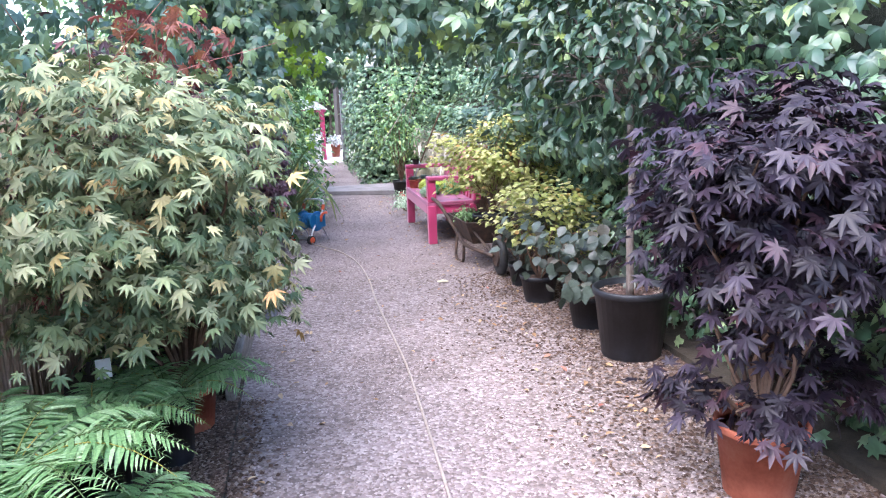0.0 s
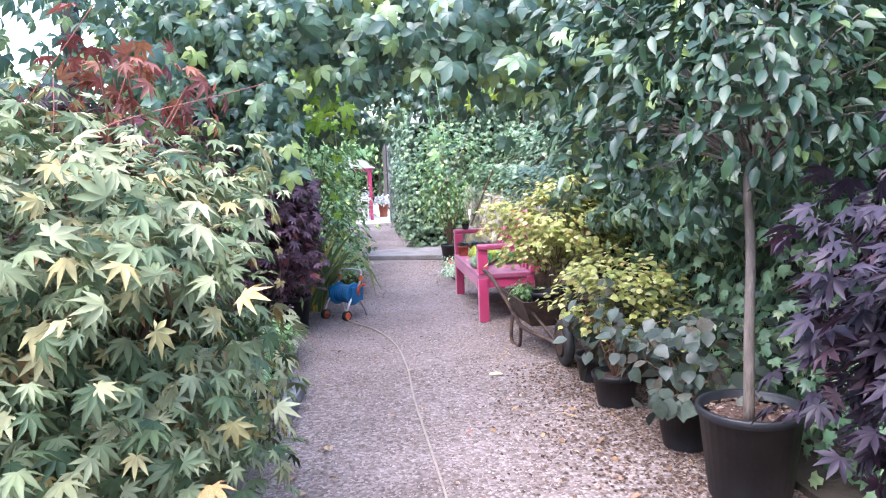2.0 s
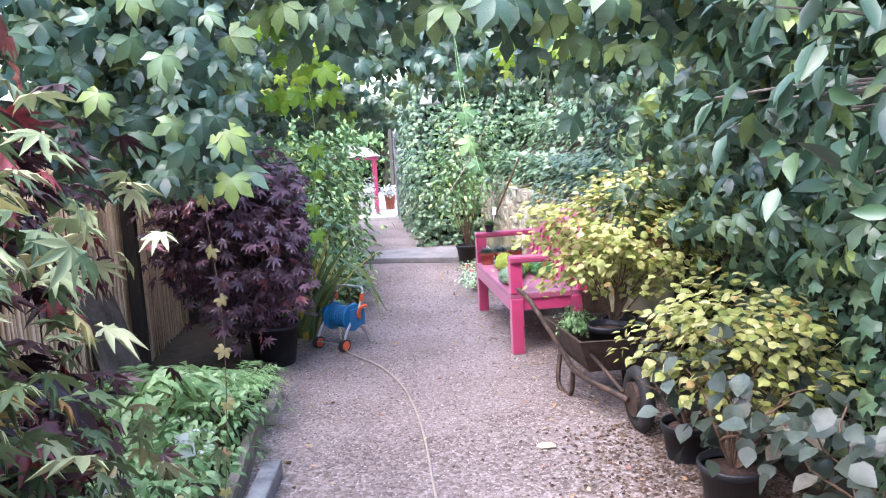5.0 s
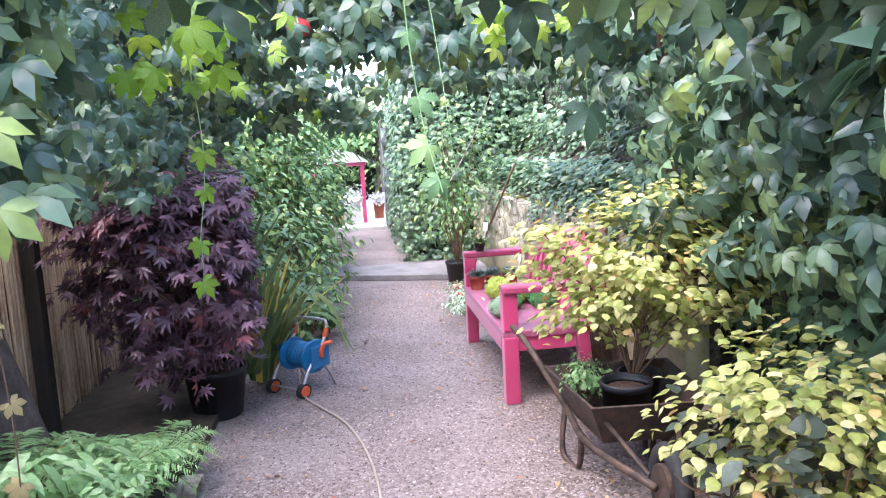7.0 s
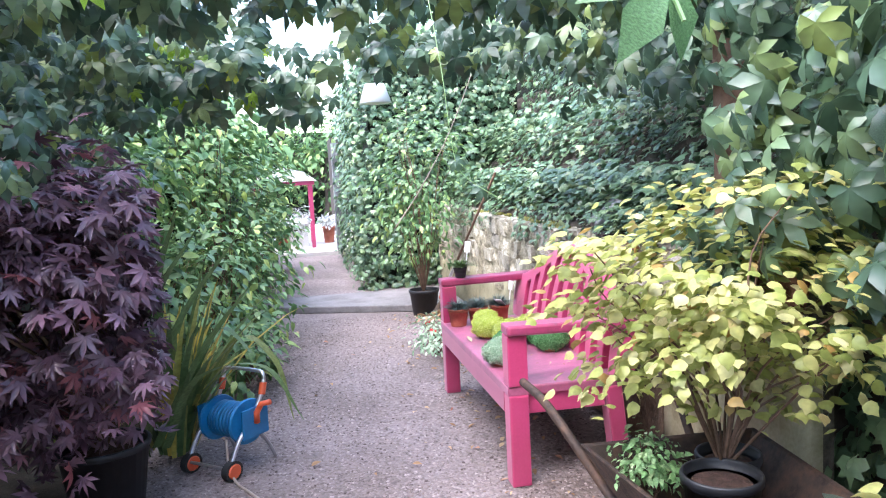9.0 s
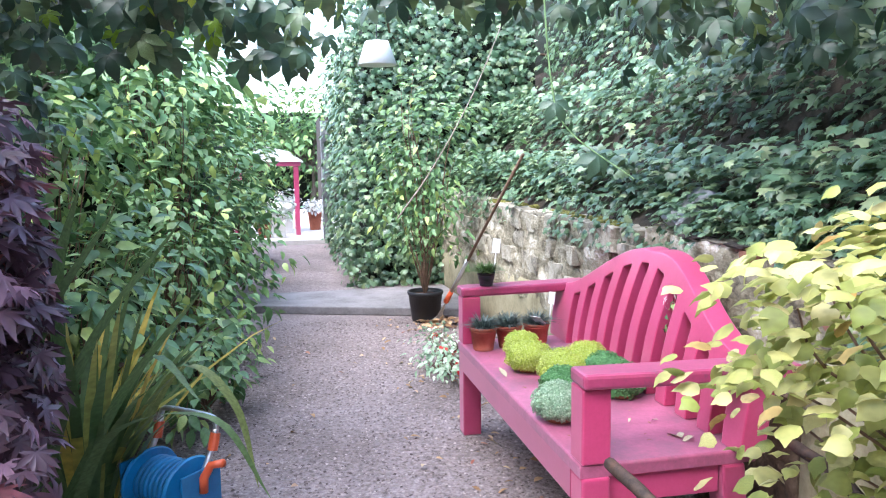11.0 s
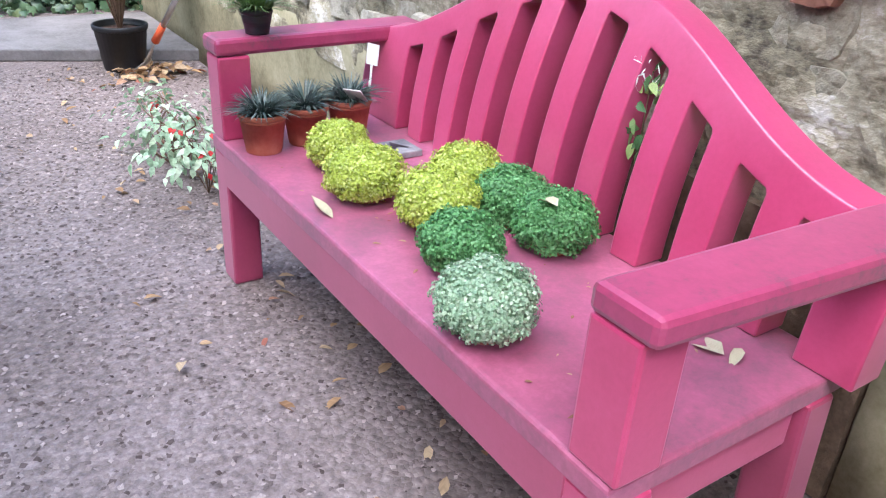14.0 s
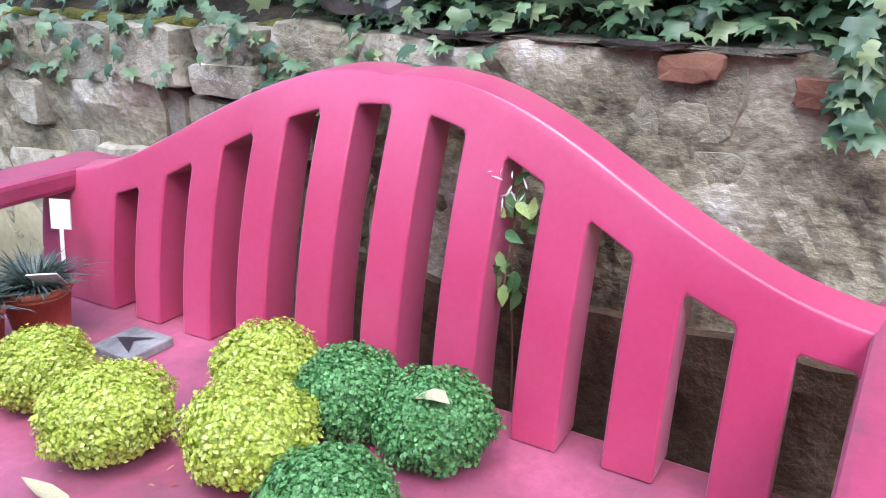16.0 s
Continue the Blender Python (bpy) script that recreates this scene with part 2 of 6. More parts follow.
def gravel_material():
    m, nt, ln, b = nodes_of("gravel")
    co = nt.new("ShaderNodeTexCoord")
    vo = nt.new("ShaderNodeTexVoronoi")
    vo.inputs["Scale"].default_value = 55
    n1 = nt.new("ShaderNodeTexNoise")
    n1.inputs["Scale"].default_value, n1.inputs["Detail"].default_value = 1.6, 5
    for n in (vo, n1):
        ln.new(co.outputs["Object"], n.inputs["Vector"])
    r = ramp(nt, [(0.0, (0.145, 0.109, 0.098)), (0.45, (0.243, 0.190, 0.179)), (0.8, (0.322, 0.263, 0.251)), (1.0, (0.425, 0.358, 0.340))])
    sp = nt.new("ShaderNodeSeparateColor")
    ln.new(vo.outputs["Color"], sp.inputs[0])
    ln.new(sp.outputs[0], r.inputs[0])
    r2 = ramp(nt, [(0.35, (0.7, 0.68, 0.66)), (0.65, (1.0, 1.0, 1.0))])
    ln.new(n1.outputs[0], r2.inputs[0])
    mx = nt.new("ShaderNodeMix")
    mx.data_type, mx.blend_type = "RGBA", "MULTIPLY"
    mx.inputs[0].default_value = 1.0
    xyz = nt.new("ShaderNodeSeparateXYZ")
    ln.new(co.outputs["Object"], xyz.inputs[0])
    far = nt.new("ShaderNodeMath")
    far.operation = "MULTIPLY_ADD"
    far.inputs[1].default_value = 5.0
    ln.new(n1.outputs[0], far.inputs[0])
    ln.new(xyz.outputs["Y"], far.inputs[2])
    rng_ = nt.new("ShaderNodeMapRange")
    rng_.inputs["From Min"].default_value, rng_.inputs["From Max"].default_value = 9.6, 12.0
    ln.new(far.outputs[0], rng_.inputs[0])
    n3 = nt.new("ShaderNodeTexNoise")
    n3.inputs["Scale"].default_value, n3.inputs["Detail"].default_value, n3.inputs["Roughness"].default_value = 38, 8, 0.75
    ln.new(co.outputs["Object"], n3.inputs["Vector"])
    earth = ramp(nt, [(0.3, (0.106, 0.082, 0.079)), (0.5, (0.244, 0.198, 0.195)), (0.7, (0.409, 0.346, 0.341))])
    ln.new(n3.outputs[0], earth.inputs[0])
    both = nt.new("ShaderNodeMix")
    both.data_type = "RGBA"
    ln.new(rng_.outputs[0], both.inputs[0])
    ln.new(r.outputs[0], both.inputs[6])
    ln.new(earth.outputs[0], both.inputs[7])
    ln.new(both.outputs[2], mx.inputs[6])
    ln.new(r2.outputs[0], mx.inputs[7])
    ln.new(mx.outputs[2], b.inputs["Base Color"])
    b.inputs["Roughness"].default_value = 0.9
    bp = nt.new("ShaderNodeBump")
    bp.invert = True
    bp.inputs["Strength"].default_value, bp.inputs["Distance"].default_value = 0.8, 0.01
    ln.new(vo.outputs["Distance"], bp.inputs["Height"])
    ln.new(bp.outputs[0], b.inputs["Normal"])
    return m


M_GRAVEL = gravel_material()
M_CHIP = leaf_material("stone_chips", [(0, (0.158, 0.115, 0.099)), (0.35, (0.261, 0.207, 0.194)), (0.8, (0.340, 0.282, 0.269)), (1, (0.450, 0.383, 0.364))], 0.85, 0.0, 0.3)
M_BARKCHIP = leaf_material("bark_chips", [(0, (0.05, 0.03, 0.022)), (0.5, (0.11, 0.07, 0.052)), (0.85, (0.2, 0.14, 0.11)), (1, (0.3, 0.24, 0.2))], 0.9, 0.0, 0.2)
M_LITTER = leaf_material("dry_leaves", [(0, (0.22, 0.12, 0.06)), (0.4, (0.4, 0.25, 0.13)), (0.75, (0.5, 0.38, 0.24)), (1, (0.3, 0.1, 0.07))], 0.8, 0.1)
M_PALE_LEAF = leaf_material("pale_dry_leaf", [(0, (0.465, 0.413, 0.270)), (1, (0.540, 0.495, 0.345))], 0.7, 0.1)
M_SOILCHIP = leaf_material("earth_crumbs", [(0, (0.078, 0.058, 0.055)), (0.5, (0.221, 0.179, 0.173)), (0.85, (0.312, 0.257, 0.247)), (1, (0.403, 0.338, 0.325))], 0.9, 0.0, 0.2)
M_CONCRETE = surface("concrete", [(0.13, 0.12, 0.12), (0.21, 0.195, 0.2), (0.28, 0.26, 0.265)], 0.85, 3, 0.3)
M_PATIO = surface("pale_patio_concrete", [(0.46, 0.42, 0.40), (0.58, 0.54, 0.52), (0.68, 0.64, 0.62)], 0.8, 3, 0.2)
M_RENDER = surface("cement_render", [(0.19, 0.17, 0.10), (0.33, 0.30, 0.19), (0.43, 0.39, 0.27)], 0.9, 4, 0.35)
M_STONE = surface("rubble_stone", [(0.102, 0.091, 0.075), (0.305, 0.274, 0.213), (0.399, 0.365, 0.292), (0.509, 0.471, 0.402)], 0.9, 9, 0.9, 70, depth=0.02)
M_SAND = surface("sandstone_block", [(0.093, 0.076, 0.058), (0.250, 0.222, 0.158), (0.361, 0.327, 0.248), (0.464, 0.435, 0.390)], 0.92, 9, 1.0, 60, stretch=(0.668, 0.682, 0.821), depth=0.025)
M_BRICK = surface("red_brick", [(0.2, 0.09, 0.06), (0.36, 0.17, 0.11)], 0.9, 12, 0.6)
M_SMEAR = surface("smeared_lime_mortar", [(0.072, 0.059, 0.045), (0.242, 0.212, 0.144), (0.457, 0.411, 0.305), (0.741, 0.704, 0.661)], 0.95, 4.5, 0.7, 60, stretch=(1.0, 0.75, 1.25), depth=0.02)
M_BROWNFOOT = surface("dark_brown_render", [(0.045, 0.028, 0.02), (0.11, 0.07, 0.046), (0.17, 0.115, 0.08)], 0.9, 5, 0.6, 40, depth=0.02)
M_MORTAR = surface("dark_mortar", [(0.064, 0.054, 0.045), (0.218, 0.192, 0.141)], 0.95, 12, 0.9, depth=0.03)
M_EARTH = surface("earth", [(0.03, 0.024, 0.018), (0.075, 0.058, 0.042)], 0.95, 10, 0.8, depth=0.02)
M_SOIL = surface("potting_soil", [(0.045, 0.025, 0.020), (0.14, 0.075, 0.058)], 0.95, 40, 1.0, depth=0.02)
M_MOSS = surface("moss", [(0.10, 0.11, 0.02), (0.24, 0.22, 0.05)], 0.95, 30, 1.0, depth=0.02)
M_PINK = surface("pink_paint", [(0.40, 0.020, 0.092), (0.45, 0.030, 0.115), (0.485, 0.042, 0.14)], 0.32, 3, 0.06, 90, spec=0.95, depth=0.004)
M_PINK_WORN = surface("worn_pink_paint", [(0.17, 0.035, 0.07), (0.29, 0.045, 0.105), (0.40, 0.08, 0.165)], 0.48, 6, 0.12, 80, spec=1.0, depth=0.004)
M_PINK_ARM = surface("rubbed_pink_paint", [(0.16, 0.045, 0.075), (0.38, 0.026, 0.105), (0.44, 0.034, 0.125), (0.47, 0.06, 0.16)], 0.36, 7, 0.1, 85, spec=0.95, depth=0.004)
# lilac sheen on the chalky faded paint stands in for reflected sky light
for m, sky_sheen in ((M_PINK, 0.18), (M_PINK_ARM, 0.16), (M_PINK_WORN, 0.2)):
    paint = m.node_tree.nodes["Principled BSDF"]
    paint.inputs["Sheen Weight"].default_value = sky_sheen
    paint.inputs["Sheen Roughness"].default_value = 0.65
    paint.inputs["Sheen Tint"].default_value = (0.95, 0.80, 1.0, 1)
M_TERRA = surface("terracotta", [(0.33, 0.085, 0.045), (0.45, 0.13, 0.075), (0.50, 0.19, 0.12)], 0.75, 6, 0.15)
M_PLASTIC = surface("black_plastic", [(0.012, 0.013, 0.016), (0.03, 0.032, 0.04)], 0.5, 6, 0.1)
M_BARK = surface("grey_bark", [(0.09, 0.07, 0.06), (0.21, 0.17, 0.145)], 0.85, 14, 0.5, stretch=(3, 3, 0.6))
M_TWIG = surface("twig", [(0.10, 0.055, 0.035), (0.20, 0.12, 0.08)], 0.8, 20, 0.3)
M_REDTWIG = surface("red_twig", [(0.20, 0.06, 0.05), (0.34, 0.12, 0.09)], 0.6, 20, 0.2)
M_REED = surface("reed", [(0.331, 0.217, 0.132), (0.635, 0.461, 0.330), (0.800, 0.624, 0.476)], 0.85, 6, 0.3, stretch=(0.950, 0.950, 0.397))
M_DARKWOOD = surface("dark_timber", [(0.018, 0.014, 0.012), (0.055, 0.04, 0.034)], 0.85, 5, 0.4, stretch=(4, 4, 0.5))
M_OLDWOOD = surface("weathered_plank", [(0.12, 0.10, 0.085), (0.24, 0.205, 0.17), (0.31, 0.275, 0.25)], 0.85, 8, 0.4, stretch=(4, 0.5, 4))
M_SLATE = surface("slate", [(0.08, 0.085, 0.095), (0.19, 0.195, 0.21), (0.30, 0.30, 0.31)], 0.55, 5, 0.3)
M_FLAG = surface("brown_flagstone", [(0.07, 0.055, 0.05), (0.15, 0.12, 0.11), (0.24, 0.20, 0.185)], 0.8, 6, 0.5, 50)
M_RUST = surface("rusty_steel", [(0.03, 0.022, 0.02), (0.075, 0.05, 0.04), (0.13, 0.075, 0.05)], 0.7, 14, 0.35, metallic=0.3)
M_RUBBER = surface("rubber", [(0.012, 0.012, 0.013), (0.03, 0.03, 0.03)], 0.7, 20, 0.2)
M_BLUE = surface("blue_plastic", [(0.005, 0.13, 0.30), (0.01, 0.19, 0.42)], 0.4, 6, 0.05)
M_ORANGE = surface("orange_plastic", [(0.62, 0.09, 0.03), (0.72, 0.13, 0.05)], 0.4, 6, 0.05)
M_STEEL = surface("galvanised_steel", [(0.45, 0.46, 0.48), (0.62, 0.63, 0.65)], 0.35, 9, 0.05, metallic=0.9)
M_HOSE = surface("hose", [(0.30, 0.24, 0.20), (0.42, 0.35, 0.30)], 0.6, 30, 0.1)
M_WHITE = surface("white_plastic", [(0.72, 0.72, 0.70), (0.82, 0.82, 0.80)], 0.5, 8, 0.03)
M_CLOTH = surface("white_canvas", [(0.74, 0.72, 0.70), (0.84, 0.82, 0.80)], 0.8, 4, 0.05)
# near-black green: the shade between leaves is put into this colour
M_BACKDROP = surface("painted_foliage_shade", [(0.008, 0.012, 0.008), (0.03, 0.04, 0.022)], 0.95, 6, 0.8, depth=0.05)

L_MAPLE = leaf_material("green_maple_leaf", [(0, (0.058, 0.099, 0.041)), (0.3, (0.134, 0.180, 0.081)), (0.6, (0.238, 0.273, 0.134)), (0.86, (0.347, 0.347, 0.193)), (0.96, (0.428, 0.347, 0.134)), (1, (0.359, 0.187, 0.074))], 0.5, 0.2, 0.4)
L_PURPLE = leaf_material("purple_maple_leaf", [(0, (0.011, 0.007, 0.012)), (0.5, (0.021, 0.013, 0.023)), (0.85, (0.038, 0.026, 0.041)), (1, (0.059, 0.022, 0.029))], 0.5, 0.12, 0.4)
L_PLUM = leaf_material("plum_maple_leaf", [(0, (0.094, 0.048, 0.065)), (0.5, (0.178, 0.092, 0.130)), (0.85, (0.272, 0.155, 0.216)), (1, (0.396, 0.116, 0.130))], 0.4, 0.15, 0.7)
L_REDMAPLE = leaf_material("bronze_maple_leaf", [(0, (0.032, 0.015, 0.018)), (0.5, (0.068, 0.030, 0.036)), (0.8, (0.108, 0.051, 0.054)), (1, (0.270, 0.043, 0.045))], 0.4, 0.2, 0.6)
L_SCARLET = leaf_material("scarlet_leaf", [(0, (0.124, 0.037, 0.035)), (0.6, (0.232, 0.068, 0.055)), (1, (0.325, 0.128, 0.062))], 0.45, 0.3)
L_CREEPER = leaf_material("creeper_leaf", [(0, (0.033, 0.072, 0.046)), (0.4, (0.066, 0.125, 0.076)), (0.75, (0.113, 0.184, 0.098)), (0.93, (0.186, 0.258, 0.092)), (1, (0.265, 0.345, 0.089))], 0.4, 0.16, 0.7)
L_LIME = leaf_material("lime_creeper_leaf", [(0, (0.15, 0.29, 0.03)), (0.6, (0.24, 0.38, 0.035)), (1, (0.36, 0.42, 0.06))], 0.45, 0.45)
L_AUTUMN = leaf_material("yellowed_creeper_leaf", [(0, (0.34, 0.34, 0.10)), (0.5, (0.48, 0.42, 0.18)), (1, (0.50, 0.30, 0.16))], 0.5, 0.4)
L_IVY = leaf_material("ivy_leaf", [(0, (0.052, 0.110, 0.059)), (0.45, (0.094, 0.176, 0.091)), (0.85, (0.172, 0.266, 0.133)), (1, (0.293, 0.355, 0.177))], 0.38, 0.13, 0.6)
L_BAY = leaf_material("bay_leaf", [(0, (0.017, 0.042, 0.023)), (0.5, (0.030, 0.064, 0.035)), (0.9, (0.049, 0.095, 0.043)), (1, (0.099, 0.145, 0.037))], 0.36, 0.1, 0.55)
L_GREEN = leaf_material("shrub_leaf", [(0, (0.063, 0.146, 0.055)), (0.4, (0.129, 0.250, 0.097)), (0.8, (0.220, 0.359, 0.140)), (1, (0.400, 0.497, 0.140))], 0.42, 0.2)
L_GOLD = leaf_material("golden_leaf", [(0, (0.24, 0.29, 0.07)), (0.35, (0.37, 0.40, 0.12)), (0.7, (0.49, 0.48, 0.18)), (0.93, (0.58, 0.55, 0.28)), (1, (0.42, 0.25, 0.07))], 0.48, 0.35)
L_SMOKE = leaf_material("dusky_leaf", [(0, (0.040, 0.056, 0.041)), (0.5, (0.068, 0.090, 0.069)), (0.85, (0.104, 0.134, 0.106)), (1, (0.150, 0.120, 0.090))], 0.38, 0.2, 0.6)
L_FERN = leaf_material("fern_frond", [(0, (0.165, 0.319, 0.121)), (0.6, (0.264, 0.440, 0.187)), (1, (0.407, 0.561, 0.297))], 0.45, 0.3)
L_STRAP = leaf_material("strap_leaf", [(0, (0.078, 0.143, 0.052)), (0.6, (0.156, 0.221, 0.078)), (0.85, (0.442, 0.390, 0.091)), (1, (0.585, 0.416, 0.078))], 0.45, 0.25)
L_BLUEGRASS = leaf_material("dark_grass_blade", [(0, (0.036, 0.063, 0.058)), (0.6, (0.090, 0.135, 0.126)), (1, (0.198, 0.252, 0.234))], 0.4, 0.15)
L_TUFT = leaf_material("green_grass_blade", [(0, (0.06, 0.12, 0.03)), (1, (0.14, 0.22, 0.06))], 0.45, 0.2)
L_CUSHION_Y = leaf_material("yellow_green_cushion_leaf", [(0, (0.403, 0.499, 0.064)), (0.6, (0.560, 0.650, 0.120)), (1, (0.694, 0.754, 0.288))], 0.5, 0.3)
L_CUSHION_G = leaf_material("green_cushion_leaf", [(0, (0.062, 0.201, 0.061)), (0.6, (0.119, 0.329, 0.108)), (1, (0.213, 0.464, 0.189))], 0.45, 0.25)
L_CUSHION_P = leaf_material("silvery_cushion_leaf", [(0, (0.237, 0.378, 0.237)), (0.6, (0.375, 0.525, 0.344)), (1, (0.550, 0.659, 0.488))], 0.55, 0.25)
L_FLOWER = leaf_material("white_flower", [(0, (0.7, 0.7, 0.66)), (1, (0.8, 0.8, 0.78))], 0.6, 0.2)
L_RED = leaf_material("red_flower", [(0, (0.6, 0.02, 0.03)), (1, (0.7, 0.06, 0.05))], 0.5, 0.2)

# ---- ground and large structure ----
bm = bmesh.new()
bmesh.ops.create_grid(bm, x_segments=2, y_segments=2, size=150)
solid("ground", bm, M_GRAVEL, "pinkish grey gravel and wood chip path", "ground", kind="structure")


def slab(name, a, b, material, label, category="wall", bevel=0.0):
    return solid(name, one_box(a, b, bevel), material, label, category, kind="structure")


slab("planting_bed_left", (-2.1, 2.0, 0.0), (-1.08, 12.9, 0.05), M_EARTH, "dark earth of the planting bed along the path", "soil")
slab("planting_bed_right", (1.36, 2.0, 0.0), (1.7, 8.3, 0.04), M_EARTH, "dark earth under the climbers beside the path", "soil")
bm = one_box((-0.62, 13.15, 0.0), (1.36, 14.2, 0.07), 0.01)
for v in bm.verts:
    if v.co.y < 13.5:
        v.co.y += 0.36 * (0.75 - v.co.x)
solid("terrace", bm, M_CONCRETE, "grey concrete slab path with a low step", "pavement", kind="structure")
slab("path_far", (-0.62, 14.21, 0.0), (1.36, 18.45, 0.062), M_GRAVEL, "brownish gravel path beyond the concrete slab", "path")
slab("patio", (-3.0, 18.5, 0.0), (3.0, 26.0, 0.13), M_PATIO, "pale sunlit concrete patio beyond the hedges", "pavement", 0.01)
slab("wall_left", (-2.2, 1.0, 0.0), (-2.1, 13.0, 1.85), M_DARKWOOD, "dark stained timber fence behind the planting bed", "fence")
# near-black slabs paint the shade in behind the leaves; wall_behind is never seen
slab("wall_right", (1.95, 0.5, 0.0), (2.1, 8.3, 2.3), M_BACKDROP, "near-black slab for the shade behind the ivy covered boundary", "wall")
slab("wall_behind", (-2.2, -1.2, 0.0), (2.1, -1.05, 1.7), M_BACKDROP, "unseen near-black slab added to close the path behind", "hedge")
slab("hedge_core_right", (0.62, 14.6, 0.0), (2.4, 18.4, 2.75), M_BACKDROP, "near-black slab for the shade inside the ivy hedge", "hedge")
slab("hedge_core_left", (-2.3, 13.0, 0.0), (-0.95, 18.4, 1.5), M_BACKDROP, "near-black slab for the shade inside the shrub border", "hedge")
slab("wall_bank_top", (2.75, 8.3, 0.0), (2.9, 18.4, 3.2), M_BACKDROP, "near-black slab for the shade behind the bank ivy", "wall")
slab("wall_far", (-9.0, 28.0, 0.0), (9.0, 28.2, 2.6), M_BACKDROP, "far near-black slab for hedge shade closing the garden", "hedge")

# the bank above the stone wall
bm = bmesh.new()
rows = []
for i in range(21):
    y = 8.2 + i * 0.51
    prof = [(1.44, 0.0), (1.44, 0.97), (1.62, 1.12), (1.95, 1.35), (2.35, 1.75), (2.76, 2.3), (2.76, 0.0)]
    rows.append([bm.verts.new((x + 0.04 * noise.noise((x * 3, y * 2, z)), y, z + (0.07 * noise.noise((x * 2, y * 2, 3 + z)) if z > 0.98 else 0))) for x, z in prof])
for a, b in zip(rows, rows[1:]):
    for k in range(7):
        bm.faces.new((a[k], a[(k + 1) % 7], b[(k + 1) % 7], b[k]))
bm.faces.new(rows[0]), bm.faces.new(rows[-1][::-1])
solid("bank", bm, M_EARTH, "dark earth bank above the stone wall", "bank", kind="structure")


# the stone wall: mortar body, single stones, rendered foot
def rough_stone(a, b, seed, rough=0.1):
    """An uneven, squarish block between two corners, its face towards the path."""
    bm = bmesh.new()
    c = [(p + q) / 2 for p, q in zip(a, b)]
    s = [abs(q - p) / 2 for p, q in zip(a, b)]
    outline = [(-1, -0.85), (-0.85, -1), (-0.2, -1), (0.45, -1), (0.9, -1), (1, -0.8), (1, 0.1), (1, 0.8), (0.88, 1), (0.25, 1), (-0.4, 1), (-0.88, 1), (-1, 0.85), (-1, 0.05)]
    n = len(outline)
    front, back, inner = [], [], []
    for k, (u, w) in enumerate(outline):
        g = 0.985 + rough * noise.noise((seed * 3.1 + u * 1.3, w * 1.3, seed))
        y, z = c[1] + u * s[1] * g, c[2] + w * s[2] * g
        front.append(bm.verts.new((c[0] - s[0] * 0.72, y, z)))
        back.append(bm.verts.new((c[0] + s[0], y, z)))
        f = 0.93 + 0.05 * noise.noise((seed, u * 3, w * 3))
        inner.append(bm.verts.new((c[0] - s[0] * (1 + 0.16 * noise.noise((seed, u * 2, w * 2))), c[1] + (y - c[1]) * f, c[2] + (z - c[2]) * f)))
    mids = [bm.verts.new((c[0] - s[0] * (1.02 + 0.16 * noise.noise((seed * 2, q, 1))), c[1] + q * 0.4 * s[1], c[2] + 0.3 * s[2] * noise.noise((seed, q, 4)))) for q in (-1, 1)]
    for k in range(n):
        j = (k + 1) % n
        bm.faces.new((back[k], front[k], front[j], back[j]))
        bm.faces.new((front[k], inner[k], inner[j], front[j]))
        right = outline[k][0] + outline[j][0] > 0.1
        bm.faces.new((inner[k], mids[1 if right else 0], inner[j]))
    bm.faces.new((mids[0], mids[1], inner[9])), bm.faces.new((mids[1], mids[0], inner[2]))
    bmesh.ops.recalc_face_normals(bm, faces=bm.faces)
    return bm


bm = bmesh.new()
rows = []
for i in range(80):
    y = 8.0 + i * 0.081
    rows.append([bm.verts.new((1.40 + 0.025 * noise.noise((y * 5, z * 6, 1)), y, z + (0.03 * noise.noise((y * 3, 0, 7)) if z > 0.9 else 0))) for z in (0, 0.12, 0.25, 0.38, 0.5, 0.62, 0.74, 0.86, 0.95)]
                + [bm.verts.new((1.5, y, 0.95)), bm.verts.new((1.5, y, 0))])
for a, b in zip(rows, rows[1:]):
    for k in range(11):
        bm.faces.new((a[k], b[k], b[(k + 1) % 11], a[(k + 1) % 11]))
bm.faces.new(rows[0]), bm.faces.new(rows[-1][::-1])
stone_wall = solid("wall_stone", bm, M_MORTAR, "old rubble stone retaining wall with dark joints", "wall", kind="structure")

r2 = random.Random(5)
z = 0.0
course = 0
while z < 0.93:
    h = r2.uniform(0.1, 0.2) if course else 0.2
    h = min(h, 0.99 - z)
    y = 8.02
    while y < 14.35:
        rubble = y > 9.85
        w = r2.uniform(0.1, 0.34) if rubble else r2.uniform(0.16, 0.5)
        if (y < 10.25 and (y > 8.75 or z > 0.6)) or z > 0.52:
            parts_n = 2 if (rubble and h > 0.13 and r2.random() < 0.3) else 1
            for q in range(parts_n):
                cut = r2.uniform(0.35, 0.65)
                za, zb = (z, z + h) if parts_n == 1 else (z, z + h * cut) if q == 0 else (z + h * cut, z + h)
                out = r2.uniform(-0.01, 0.045) if rubble else r2.uniform(-0.012, 0.012)
                gap = 0.006 if rubble else -0.003
                me = as_mesh("stone", rough_stone((1.345 - out + (0.0 if rubble else 0.016), y + gap, za + gap + r2.uniform(-0.01, 0.01)), (1.46, min(y + w, 14.38) - gap, zb - gap + r2.uniform(-0.01, 0.01)), r2.uniform(0, 99), 0.34 if rubble else 0.26))
                me.materials.append(M_BRICK if (not rubble and r2.random() < 0.1) else M_STONE if rubble else M_SAND)
                ob = new("stone", me)
                ob.parent = stone_wall
        y += w
    z += h
    course += 1
